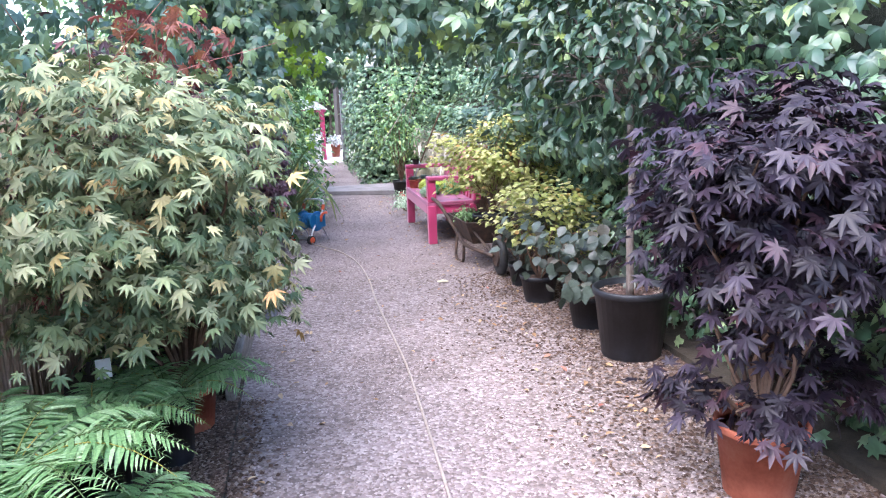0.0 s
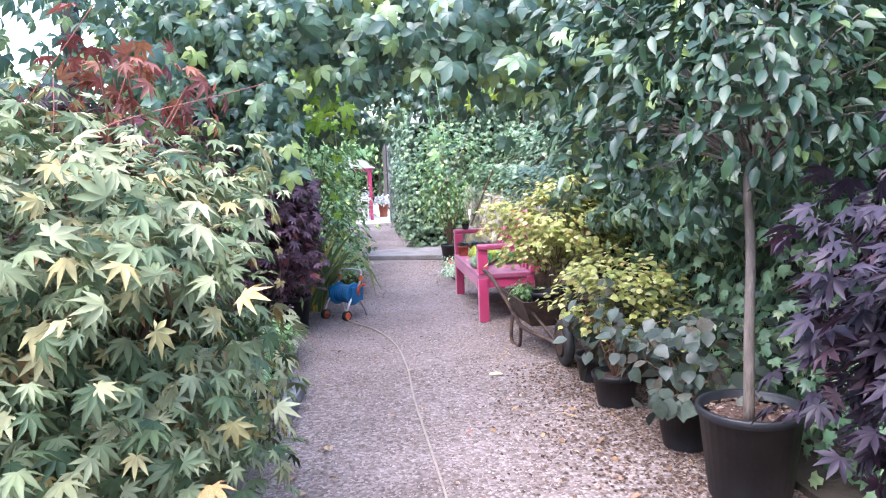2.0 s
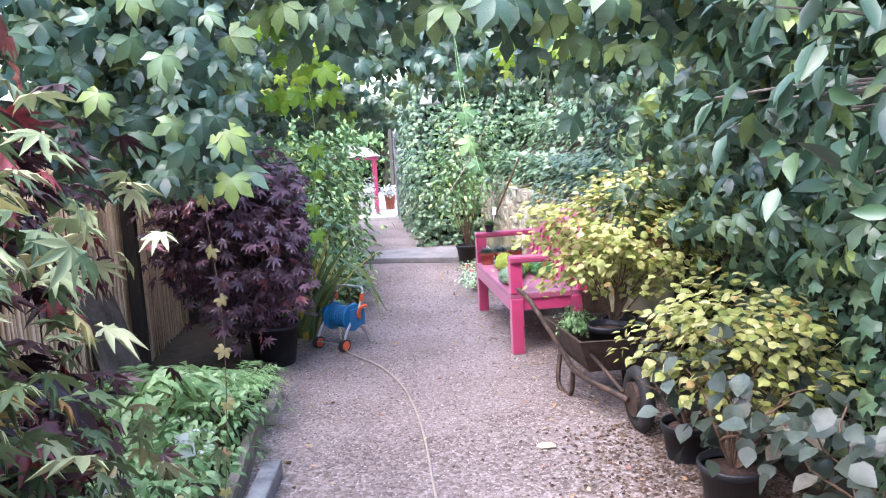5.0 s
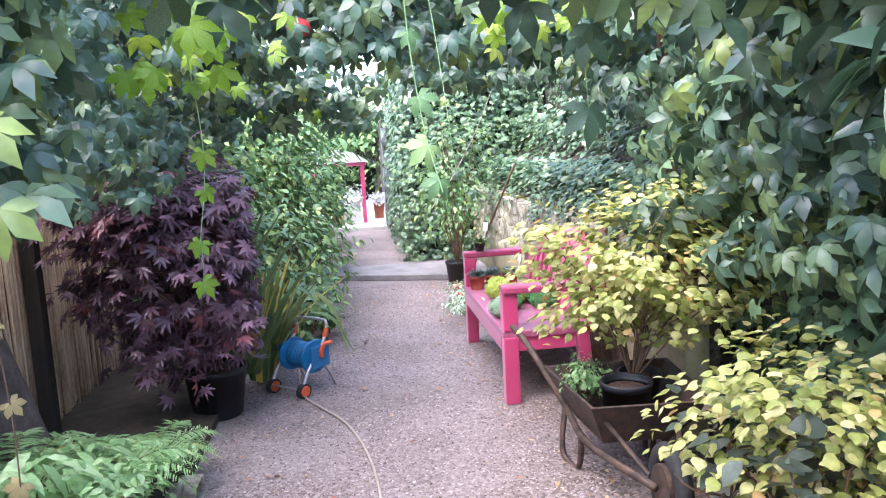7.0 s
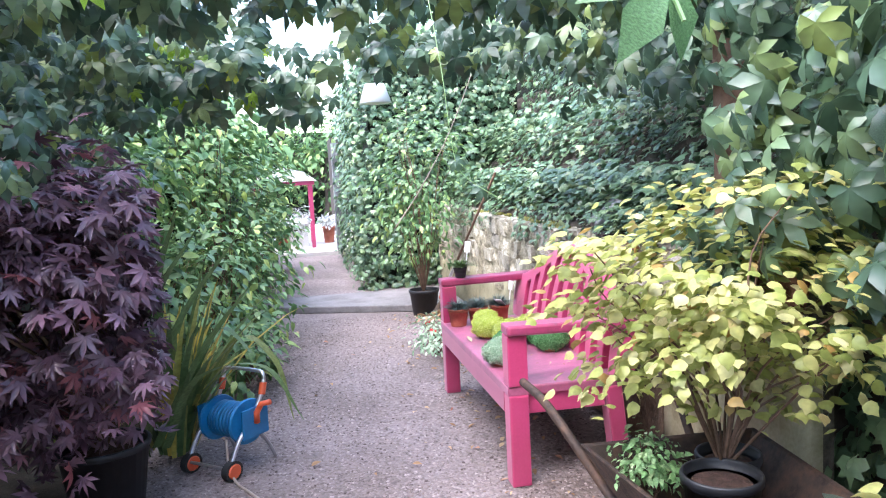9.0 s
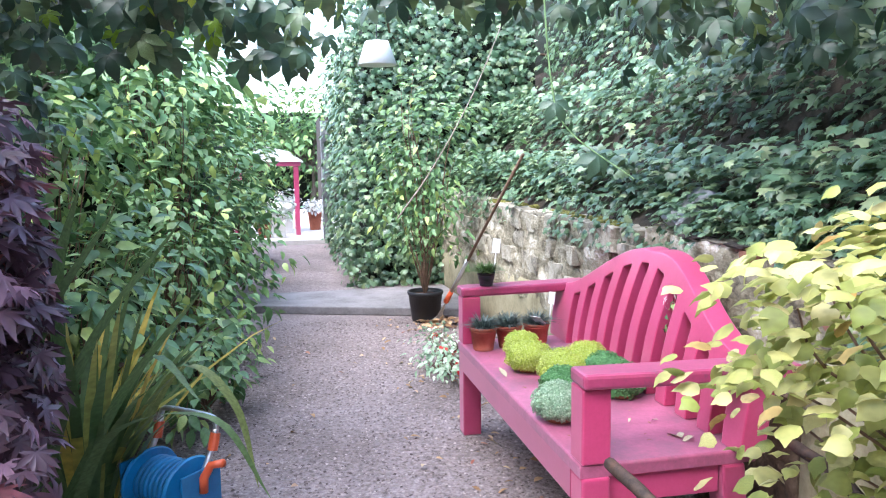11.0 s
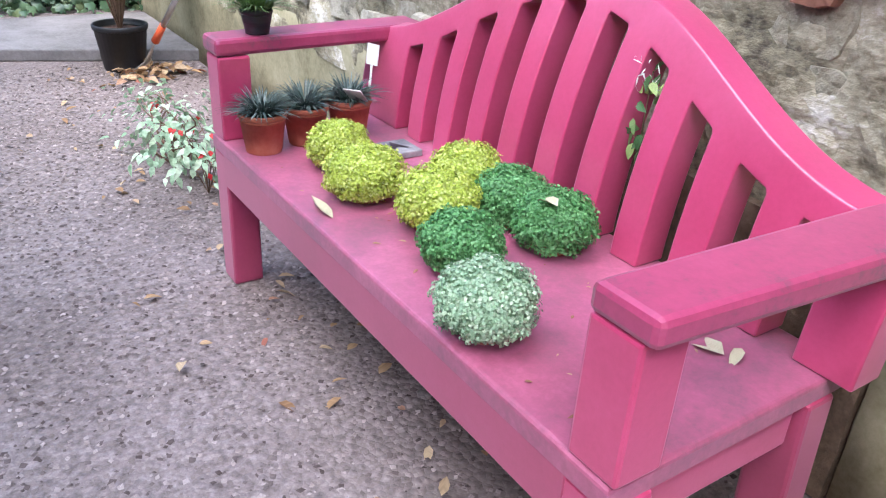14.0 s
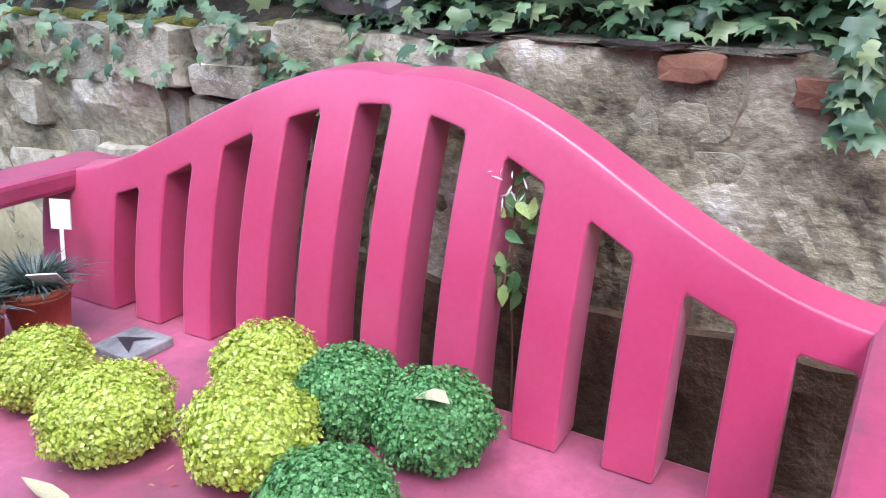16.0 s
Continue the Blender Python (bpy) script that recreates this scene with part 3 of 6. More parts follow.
def coat(name, y0, y1, z0, z1, x, swell, material, label, fade_from=99.0):
    """A lumpy coat over the face of the wall, through which the prouder stones show."""
    ny, nz = int((y1 - y0) / 0.0165), int((z1 - z0) / 0.0245)
    bm = bmesh.new()
    grid = []
    for i in range(ny + 1):
        y = y0 + (y1 - y0) * i / ny
        line = []
        for k in range(nz + 1):
            zz = z0 + (z1 - z0) * k / nz
            d = swell * (noise.noise((y * 3.2, zz * 5, 3)) + 0.55 * noise.noise((y * 11, zz * 13, 8)) + 0.24 * noise.noise((y * 40, zz * 40, 2)))
            line.append(bm.verts.new((x + d + max(0.0, y - fade_from) * 0.25, y, zz + (0.03 * noise.noise((y * 6, 1, 1)) if k == nz else 0))))
        grid.append(line)
    for p, q in zip(grid, grid[1:]):
        for k in range(nz):
            bm.faces.new((p[k], q[k], q[k + 1], p[k + 1]))
    back = bmesh.ops.extrude_face_region(bm, geom=list(bm.faces))
    bmesh.ops.translate(bm, verts=[v for v in back["geom"] if isinstance(v, bmesh.types.BMVert)], vec=(0.06, 0, 0))
    bmesh.ops.recalc_face_normals(bm, faces=bm.faces)
    return solid(name, bm, material, label, "wall", kind="structure")


coat("wall_mortar", 8.5, 9.98, 0.02, 0.985, 1.344, 0.022, M_SMEAR, "crumbling ochre mortar smeared over the sandstone", 9.72)
coat("wall_mortar_far", 10.3, 14.3, 0.4, 0.95, 1.325, 0.034, M_SMEAR, "old mortar smeared over the rubble stones")
coat("wall_foot", 8.89, 9.92, 0.02, 0.56, 1.318, 0.012, M_BROWNFOOT, "dark brown render at the foot of the wall")
for name, ya, n, top0, fall in (("wall_render", 10.2, 50, 0.58, 0.05), ("wall_render_near", 7.95, 12, 0.7, 0.0)):
    bm = bmesh.new()
    rows = []
    for i in range(n):
        y = ya + i * 0.0845
        top = top0 + 0.05 * noise.noise((y * 2, 2, 2)) - fall * max(0, y - 11)
        rows.append([bm.verts.new((1.325 + 0.008 * noise.noise((y * 4, zz * 4, 5)), y, zz * top)) for zz in (0, 0.33, 0.66, 0.95)] + [bm.verts.new((1.42, y, top)), bm.verts.new((1.42, y, 0))])
    for p, q in zip(rows, rows[1:]):
        for k in range(6):
            bm.faces.new((p[k], q[k], q[(k + 1) % 6], p[(k + 1) % 6]))
    bm.faces.new(rows[0]), bm.faces.new(rows[-1][::-1])
    solid(name, bm, M_RENDER, "smooth olive grey cement render on the wall's foot", "wall", kind="structure", smooth=True)
for ya, yb, za, zb in ((9.146, 9.242, 0.945, 0.985), (8.946, 9.051, 0.925, 0.962), (8.72, 8.83, 0.80, 0.84)):
    me = as_mesh("brick", rough_stone((1.327, ya, za), (1.42, yb, zb), ya * 7, 0.5))
    me.materials.append(M_BRICK)
    ob = new("brick", me)
    ob.parent = stone_wall
for ya, yb, out in ((9.06, 9.21, 0.0), (9.2, 9.33, 0.012), (9.34, 9.52, 0.004), (9.5, 9.64, 0.016), (8.78, 8.93, 0.008)):
    me = as_mesh("slate", rough_stone((1.336 - out, ya, 0.986), (1.46, yb, 0.996 + out * 0.3), ya * 5, 0.7))
    me.materials.append(M_DARKWOOD if out > 0.01 else M_MORTAR)
    ob = new("slate", me)
    ob.parent = stone_wall
bm = bmesh.new()
for i in range(40):
    y = 8.1 + i * 0.115
    if r2.random() < (0.3 if y < 9.9 else 0.7):
        bmesh.ops.create_icosphere(bm, subdivisions=1, radius=1, matrix=Matrix.Translation((1.42 + r2.uniform(-0.04, 0.04), y, 0.98)) @ Matrix.Diagonal((0.06, r2.uniform(0.05, 0.12), 0.018, 1)))
solid("moss", bm, M_MOSS, "yellowish moss along the top of the wall", "moss", kind="stuff", smooth=True)

# reed screen along the left fence
n = 620
P = np.stack([rng.uniform(-2.06, -2.0, n), np.linspace(3.0, 10.6, n) + rng.normal(0, 0.006, n), rng.uniform(0, 0.03, n)], 1)
REED = (np.array([(-0.5, 0, -0.5), (0.5, 0, -0.5), (0.5, 0, 0.5), (-0.5, 0, 0.5), (-0.4, 1, -0.4), (0.4, 1, -0.4), (0.4, 1, 0.4), (-0.4, 1, 0.4)]) * (0.008, 1, 0.008),
        np.array([(0, 1, 5), (0, 5, 4), (1, 2, 6), (1, 6, 5), (2, 3, 7), (2, 7, 6), (3, 0, 4), (3, 4, 7), (4, 5, 6), (4, 6, 7)]))
D = np.stack([rng.normal(0, 0.01, n), rng.normal(0, 0.02, n), np.ones(n)], 1)
me = strewn("reed_screen", REED, P, np.tile([1.0, 0, 0], (n, 1)), D, rng.uniform(1.35, 1.75, n))
solid("reed_screen", me, M_REED, "weathered brown reed screen against the fence", "fence", kind="stuff")


# ---- plants ----
def cloud(n, centre, radii, clumps=40, tight=0.16, hollow=0.45, up=0.8, flat=0.6, seed=0, floor_z=0.05, limit=None):
    """Leaf places in sprays round the ends of twigs, with faces and tips."""
    g = np.random.default_rng(seed)
    u = unit(g.normal(size=(clumps, 3)))
    rad = hollow + (1 - hollow) * g.random(clumps) ** 0.6
    C = np.asarray(centre) + u * rad[:, None] * np.asarray(radii)
    w = g.uniform(0.5, 1.5, clumps)
    k = g.choice(clumps, n, p=w / w.sum())
    off = g.normal(size=(n, 3)) * (tight, tight, tight * flat)
    P = C[k] + off
    out = unit(P - np.asarray(centre))
    N = out * 0.45 + np.array([0, 0, up]) + g.normal(size=(n, 3)) * 0.38
    D = out * 0.8 + g.normal(size=(n, 3)) * 0.55 + np.array([0, 0, -0.45])
    keep = P[:, 2] > floor_z
    if limit is not None:
        keep &= limit(P)
    return P[keep], N[keep], D[keep], C


def limbs(base, C, count, r0=0.02, r1=0.004, wob=0.08, seed=0, name_height=0.0):
    """Branches from a base to some of the spray centres."""
    g = random.Random(seed)
    bm = bmesh.new()
    b = Vector(base)
    for c in C[:count]:
        e = Vector(c)
        m1 = b.lerp(e, 0.35) + Vector((g.uniform(-wob, wob), g.uniform(-wob, wob), 0.15 * (e - b).length))
        m2 = b.lerp(e, 0.7) + Vector((g.uniform(-wob, wob), g.uniform(-wob, wob), 0.1 * (e - b).length))
        tube(bm, arc([b, m1, m2, e], 3), r0, r1, 5)
    return bm


def pot(name, at, r, h, material, label, category, group="", rim=0.03, soil=True):
    """A plant pot with a rolled rim, an inner wall and soil."""
    t = thing(name, at, label, category, group)
    rb = r * 0.76
    part("body", lathe([(rb * 0.96, 0), (rb, 0.008), (r * 0.95, h - rim), (r * 0.95, h - rim - 0.002), (r * 0.88, h - rim - 0.02), (rb * 0.9, 0.02)], at), material, t, smooth=True)
    part("rim", lathe([(r * 0.94, h - rim), (r * 1.0, h - rim + 0.003), (r * 1.02, h - 0.006), (r * 0.995, h), (r * 0.94, h), (r * 0.915, h - 0.008), (r * 0.9, h - rim)], at), material, t, smooth=True)
    if soil:
        bm = lathe([(r * 0.9, h - rim - 0.012), (r * 0.9, h - rim - 0.004), (r * 0.5, h - rim + 0.006), (0.01, h - rim + 0.008)], at)
        part("soil", bm, M_SOIL, t)
    return t


def walkway(P, left=-0.88, right=0.42):
    """Clear of the way on which one walks."""
    return ~((P[:, 0] > left) & (P[:, 0] < right) & (P[:, 2] < 1.95) & (P[:, 1] < 9.0))


# green maple beside the way
t = thing("green_maple", (-1.28, 4.62, 0.2), "tall green maple shrub with pale pointed leaves", "maple")
P, N, D, C = cloud(5600, (-1.34, 4.4, 1.08), (0.58, 0.8, 0.76), 100, 0.15, 0.3, 0.8, 0.45, 11, 0.3, lambda P: walkway(P, -0.72) & (P[:, 1] > 3.3) & (P[:, 2] > np.where(P[:, 1] < 4.6, 0.66, 0.48)))
foliage(t, MAPLE, P, N, D, rng.uniform(0.036, 0.072, len(P)), L_MAPLE, 290)
part("branchwork", limbs((-1.28, 4.62, 0.24), C, 42, 0.011, 0.003, 0.06, 3), M_TWIG, t, kind="stuff")
bm = bmesh.new()
for k in range(6):
    a = Vector((-1.5 + r2.uniform(-0.3, 0.3), 4.1 + r2.uniform(-0.4, 0.4), 1.35))
    tube(bm, arc([a, a + Vector((r2.uniform(0, 0.2), r2.uniform(-0.1, 0.2), 0.25)), a + Vector((r2.uniform(0.05, 0.5), r2.uniform(-0.2, 0.3), r2.uniform(0.4, 0.62)))], 4), 0.003, 0.0012, 5)
part("shoot", bm, M_REDTWIG, t, "thin red young shoots", kind="stuff")
pot("terracotta_pot", (-1.28, 4.64, 0.0), 0.135, 0.26, M_TERRA, "terracotta pot holding the green maple", "pot", "terracotta pots")

# bronze maple behind it
t = thing("bronze_maple", (-1.55, 5.35, 0.25), "bronze purple maple shrub with scarlet young tips", "maple")
P, N, D, C = cloud(2100, (-1.62, 5.35, 1.15), (0.5, 0.6, 0.75), 60, 0.14, 0.4, 0.8, 0.45, 12, 0.3, lambda P: walkway(P, -1.0))
foliage(t, MAPLE, P, N, D, rng.uniform(0.055, 0.095, len(P)), L_REDMAPLE, 160)
P, N, D, C2 = cloud(70, (-1.35, 4.75, 1.82), (0.4, 0.45, 0.16), 9, 0.07, 0.4, 0.6, 0.8, 13)
foliage(t, MAPLE, P, N, D, rng.uniform(0.045, 0.075, len(P)), L_SCARLET, 30)
part("branchwork", limbs((-1.55, 5.35, 0.22), np.concatenate([C[:24], C2]), 33, 0.011, 0.003, 0.06, 4), M_REDTWIG, t, kind="stuff")
pot("plant_pot", (-1.55, 5.35, 0.05), 0.16, 0.22, M_PLASTIC, "black plastic pot holding the bronze maple", "pot", "black plastic pots")

# purple maple in a terracotta pot, right of the way
t = thing("purple_maple", (0.93, 3.55, 0.24), "dark purple maple with finely cut leaves in a pot", "maple")
P, N, D, C = cloud(2700, (1.02, 3.6, 1.06), (0.5, 0.42, 0.52), 70, 0.11, 0.35, 0.8, 0.5, 14, 0.52, lambda P: (P[:, 0] > np.where(P[:, 2] < 0.85, 0.56, 0.42)))
P2, N2, D2, C2 = cloud(260, (0.98, 3.5, 0.42), (0.42, 0.33, 0.07), 16, 0.08, 0.4, 0.8, 0.5, 15, 0.3)
foliage(t, MAPLE_FINE, np.concatenate([P, P2]), np.concatenate([N, N2]), np.concatenate([D, D2]), rng.uniform(0.05, 0.085, len(P) + len(P2)), L_PURPLE, 240)
part("branchwork", limbs((0.93, 3.55, 0.24), np.concatenate([C[:36], C2[:8]]), 44, 0.012, 0.003, 0.05, 5), M_TWIG, t, kind="stuff")
pot("terracotta_pot", (0.93, 3.55, 0.0), 0.17, 0.29, M_TERRA, "terracotta pot holding the purple maple", "pot", "terracotta pots")

# standard bay tree in a big black pot
tree_pot = pot("tree_pot", (1.14, 5.13, 0.0), 0.225, 0.41, M_PLASTIC, "large round black plastic pot with bare soil", "pot", rim=0.04)
n = 420
r, a = 0.19 * np.sqrt(rng.random(n)), rng.uniform(0, math.tau, n)
P = np.stack([1.14 + r * np.cos(a), 5.13 + r * np.sin(a), np.full(n, 0.374)], 1)
part("mulch", strewn("mulch", CHIP, P, np.stack([rng.normal(0, 0.4, n), rng.normal(0, 0.4, n), np.ones(n)], 1), np.stack([np.cos(a * 3), np.sin(a * 3), np.zeros(n)], 1), rng.uniform(0.012, 0.034, n)), M_BARKCHIP, tree_pot, "brown bark mulch", kind="stuff")
t = thing("bay_tree", (1.09, 5.05, 0.38), "standard bay tree with a bare grey trunk and glossy leaves", "tree")
part("trunk", one_tube(arc([(1.09, 5.05, 0.36), (1.08, 5.04, 0.75), (1.1, 5.07, 1.1), (1.09, 5.08, 1.36), (1.13, 5.1, 1.6)], 5), 0.024, 0.017, 8), M_BARK, t, smooth=True)
P, N, D, C = cloud(3300, (1.1, 4.98, 1.9), (0.8, 0.55, 0.66), 90, 0.14, 0.3, 0.55, 0.8, 16, 1.2, lambda P: walkway(P, -0.9, 0.2) & (P[:, 1] < 5.5))
foliage(t, BAY, P, N, D, rng.uniform(0.055, 0.095, len(P)), L_BAY, 280)
P, N, D, C2 = cloud(70, (0.6, 5.35, 1.6), (0.22, 0.18, 0.08), 8, 0.07, 0.3, 0.7, 0.6, 17)
foliage(t, BAY, P, N, D, rng.uniform(0.065, 0.095, len(P)), L_BAY, 30)
part("branchwork", limbs((1.11, 5.08, 1.42), np.concatenate([C[:45], C2]), 53, 0.008, 0.0025, 0.04, 6), M_BARK, t, kind="stuff")

# dusky round-leaved plants in black pots along the right side
for k, (x, y, r, h, top) in enumerate([(1.12, 5.72, 0.15, 0.22, 0.62), (1.0, 6.42, 0.14, 0.2, 0.62), (1.03, 6.92, 0.12, 0.18, 0.55)]):
    pot("plant_pot", (x, y, 0.0), r, h, M_PLASTIC, "black plastic pot beneath dusky green leaves", "pot", "black plastic pots")
    t = thing("potted_shrub", (x, y, h - 0.03), "low shrub with dusky blue green round leaves", "shrub", "dusky shrubs")
    P, N, D, C = cloud(170 if k < 2 else 90, (x + 0.03, y - 0.02, top * 0.78), (0.36, 0.34, top * 0.42), 20, 0.09, 0.4, 0.8, 0.7, 20 + k, 0.08, lambda P: walkway(P, -0.9, 0.92 if k == 2 else 0.5))
    foliage(t, ROUND, P, N, D, rng.uniform(0.07, 0.105, len(P)), L_SMOKE, 60)
    part("branchwork", limbs((x, y, h - 0.04), C, 14, 0.006, 0.003, 0.05, 30 + k), M_TWIG, t, kind="stuff")

# golden shrub: one part over the barrow, one low in front of it
for k, (c, rad, n, base) in enumerate([((1.12, 7.95, 0.98), (0.56, 0.42, 0.38), 2700, (1.0, 7.85, 0.42)), ((1.24, 6.78, 0.56), (0.48, 0.45, 0.33), 1900, (1.3, 6.75, 0.04)), ((0.98, 8.2, 0.78), (0.3, 0.28, 0.22), 260, (1.0, 7.85, 0.42))]):
    t = thing("golden_shrub", base, "golden shrub with small yellow lobed leaves", "shrub", "golden shrubs")
    P, N, D, C = cloud(n, c, rad, 60 if n > 300 else 20, 0.085, 0.3, 1.0, 0.4, 40 + k, 0.2, lambda P: walkway(P, -0.9, 0.48) & ~((P[:, 1] > 8.72) & (P[:, 2] < 0.72)) & ~((P[:, 0] < 1.1) & (P[:, 1] < 7.6) & (P[:, 2] < 0.42)))
    foliage(t, GOLD, P, N, D, rng.uniform(0.032, 0.056, len(P)), L_GOLD, 200 if k < 2 else 60)
    part("branchwork", limbs(base, C, 18 if n > 300 else 8, 0.005, 0.002, 0.06, 50 + k), M_TWIG, t, kind="stuff")

# purple maple in a black pot, left of the way
pot("plant_pot", (-1.1, 9.15, 0.0), 0.19, 0.3, M_PLASTIC, "black plastic pot holding the purple maple", "pot", "black plastic pots")
t = thing("purple_maple", (-1.1, 9.15, 0.27), "dark purple maple shrub beside the hose reel", "maple")
P, N, D, C = cloud(3000, (-1.24, 9.05, 0.95), (0.5, 0.45, 0.66), 95, 0.12, 0.3, 0.8, 0.5, 60, 0.2, lambda P: (P[:, 1] > 8.62) & (P[:, 0] < -0.72 - 0.28 * np.maximum(P[:, 1] - 8.75, 0)))
foliage(t, MAPLE_FINE, P, N, D, rng.uniform(0.06, 0.095, len(P)), L_PLUM, 240)
part("branchwork", limbs((-1.1, 9.15, 0.26), C, 42, 0.012, 0.003, 0.05, 7), M_TWIG, t, kind="stuff")


# ---- climbers ----
def wall_leaves(n, a, b, normal, seed, thick=0.12, tilt=0.5, holes=0.0, scale=1.6):
    """Leaf places over a slanting sheet between two corners, facing outward, tips down."""
    g = np.random.default_rng(seed)
    a, b = np.asarray(a, float), np.asarray(b, float)
    P = a + g.random((n, 3)) * (b - a)
    P += np.asarray(normal) * np.abs(g.normal(0, thick, n))[:, None]
    if holes:
        v = np.array([noise.noise((p[0] * scale, p[1] * scale, p[2] * scale + seed)) for p in P])
        P = P[v > holes - 0.5]
    n = len(P)
    N = np.asarray(normal, float) + np.array([0, 0, tilt]) + g.normal(size=(n, 3)) * 0.4
    D = np.array([0, 0, -1.0]) + g.normal(size=(n, 3)) * 0.45
    return P, N, D


def climber(name, label, category, leaf, material, sheets, size, singles=0, base=(0, 0, 0)):
    t = thing(name, base, label, category)
    got = [wall_leaves(*s) for s in sheets]
    P, N, D = (np.concatenate([q[k] for q in got]) for k in range(3))
    order = np.random.default_rng(1).permutation(len(P))
    P, N, D = P[order], N[order], D[order]
    foliage(t, leaf, P, N, D, rng.uniform(*size, len(P)), material, singles)
    return t


climber("ivy", "dense dark ivy over the boundary beside the path", "ivy", IVY, L_IVY, [
    (5200, (1.62, 2.6, 0.05), (1.85, 8.3, 1.7), (-1, 0, 0.0), 70, 0.12),
], (0.06, 0.1), 200, (1.8, 5, 0))
climber("ivy", "ivy trailing over the bank above the stone wall", "ivy", IVY, L_IVY, [
    (4800, (1.45, 8.2, 1.02), (1.9, 14.4, 1.32), (-0.5, 0, 0.7), 71, 0.05),
    (3500, (1.9, 8.2, 1.32), (2.3, 14.4, 1.85), (-0.7, 0, 0.5), 72, 0.06),
    (4800, (2.3, 8.2, 1.75), (2.7, 14.2, 3.0), (-1, 0, 0.1), 73, 0.1),
], (0.042, 0.08), 200, (1.9, 10.5, 1.2))
climber("ivy", "thin trails of small ivy over the wall edge", "ivy", IVY, L_IVY, [
    (520, (1.30, 8.15, 0.76), (1.335, 8.62, 1.12), (-1, 0, 0.1), 74, 0.04),
    (420, (1.315, 8.6, 0.86), (1.335, 9.0, 1.12), (-1, 0, 0.1), 95, 0.025, 0.5, 0.5, 2.0),
    (900, (1.31, 9.75, 0.86), (1.4, 14.2, 1.1), (-1, 0, 0.3), 75, 0.04, 0.5, 0.42, 1.7),
    (950, (1.36, 8.45, 0.99), (1.56, 10.0, 1.13), (-0.5, 0, 0.6), 98, 0.03, 0.5, 0.15, 1.5),
    (90, (1.32, 9.0, 0.93), (1.4, 9.8, 1.04), (-1, 0, 0.3), 97, 0.03, 0.5, 0.4, 2.0),
], (0.026, 0.048), 60, (1.4, 10.5, 1.0))
climber("hedge", "clipped ivy hedge at the concrete path", "hedge", IVY, L_IVY, [
    (5400, (0.42, 14.35, 0.05), (2.3, 14.55, 2.95), (-0.2, -1, 0.0), 76, 0.07),
    (2600, (0.42, 14.35, 0.05), (0.6, 18.4, 2.6), (-1, 0, 0.0), 77, 0.05),
], (0.05, 0.085), 120, (1.2, 14.6, 0))
climber("creeper", "creeper with five-part leaves climbing the garden wall", "creeper", CREEPER, L_CREEPER, [
    (1300, (1.3, 5.6, 1.0), (1.6, 8.4, 2.5), (-1, 0, 0.0), 78, 0.1),
    (700, (1.6, 2.6, 1.35), (1.8, 5.7, 2.6), (-1, -0.2, 0.0), 93, 0.12),
    (420, (1.0, 6.2, 1.75), (1.5, 7.2, 2.5), (-0.6, -0.6, 0.0), 79, 0.15),
    (420, (1.45, 8.4, 1.7), (2.2, 10.5, 2.7), (-1, -0.2, 0.0), 80, 0.15),
], (0.07, 0.115), 220, (1.5, 7, 0))
climber("creeper", "creeper with five-part leaves hanging along the timber fence", "creeper", CREEPER, L_CREEPER, [
    (1300, (-1.95, 5.6, 1.45), (-1.3, 8.0, 2.5), (1, -0.3, 0.0), 81, 0.12, 0.5, 0.35),
    (2100, (-1.95, 7.6, 1.35), (-1.15, 10.6, 2.7), (0.6, -0.8, 0.0), 82, 0.12),
    (650, (-2.1, 2.6, 1.55), (-1.75, 5.7, 2.5), (1, -0.3, 0.0), 83, 0.1),
    (620, (-1.35, 6.05, 1.45), (-0.8, 6.45, 2.4), (0.1, -1, 0.0), 84, 0.12),
], (0.05, 0.085), 220, (-1.8, 7, 1.4))
climber("creeper", "creeper hanging from the arch over the path", "creeper", CREEPER, L_CREEPER, [
    (800, (-1.3, 6.2, 1.98), (1.5, 6.75, 2.5), (0, -1, 0.0), 85, 0.12),
    (60, (-0.75, 6.3, 1.78), (0.9, 6.6, 2.05), (0, -1, 0.0), 86, 0.08, 0.5, 0.55, 2.5),
], (0.075, 0.125), 240, (0, 6.5, 2.0))
climber("creeper", "creeper hanging from the further arch over the path", "creeper", CREEPER, L_CREEPER, [
    (1000, (-1.5, 8.5, 2.0), (1.6, 9.1, 2.6), (0, -1, 0.0), 87, 0.12),
    (150, (-1.6, 9.9, 1.72), (0.0, 10.4, 2.05), (0, -1, 0.0), 96, 0.08),
    (900, (-1.7, 9.7, 1.95), (1.7, 10.7, 2.6), (0, -1, 0.0), 88, 0.12, 0.5, 0.3, 1.2),
], (0.07, 0.115), 120, (0, 8.8, 2.0))
climber("creeper", "lime yellow creeper tips lit from above", "creeper", CREEPER, L_LIME, [
    (26, (-1.05, 9.9, 1.75), (-0.3, 10.3, 2.15), (0, -1, 0.0), 94, 0.06),
    (24, (-0.85, 7.2, 1.78), (-0.35, 7.7, 2.15), (0, -1, 0.0), 89, 0.08),
    (12, (-0.8, 6.3, 1.72), (-0.5, 6.6, 2.0), (0, -1, 0.0), 90, 0.05),
    (14, (0.25, 7.2, 1.85), (0.6, 7.5, 2.05), (0, -1, 0.0), 91, 0.05),
], (0.045, 0.07), 50, (-0.6, 7.3, 1.9))

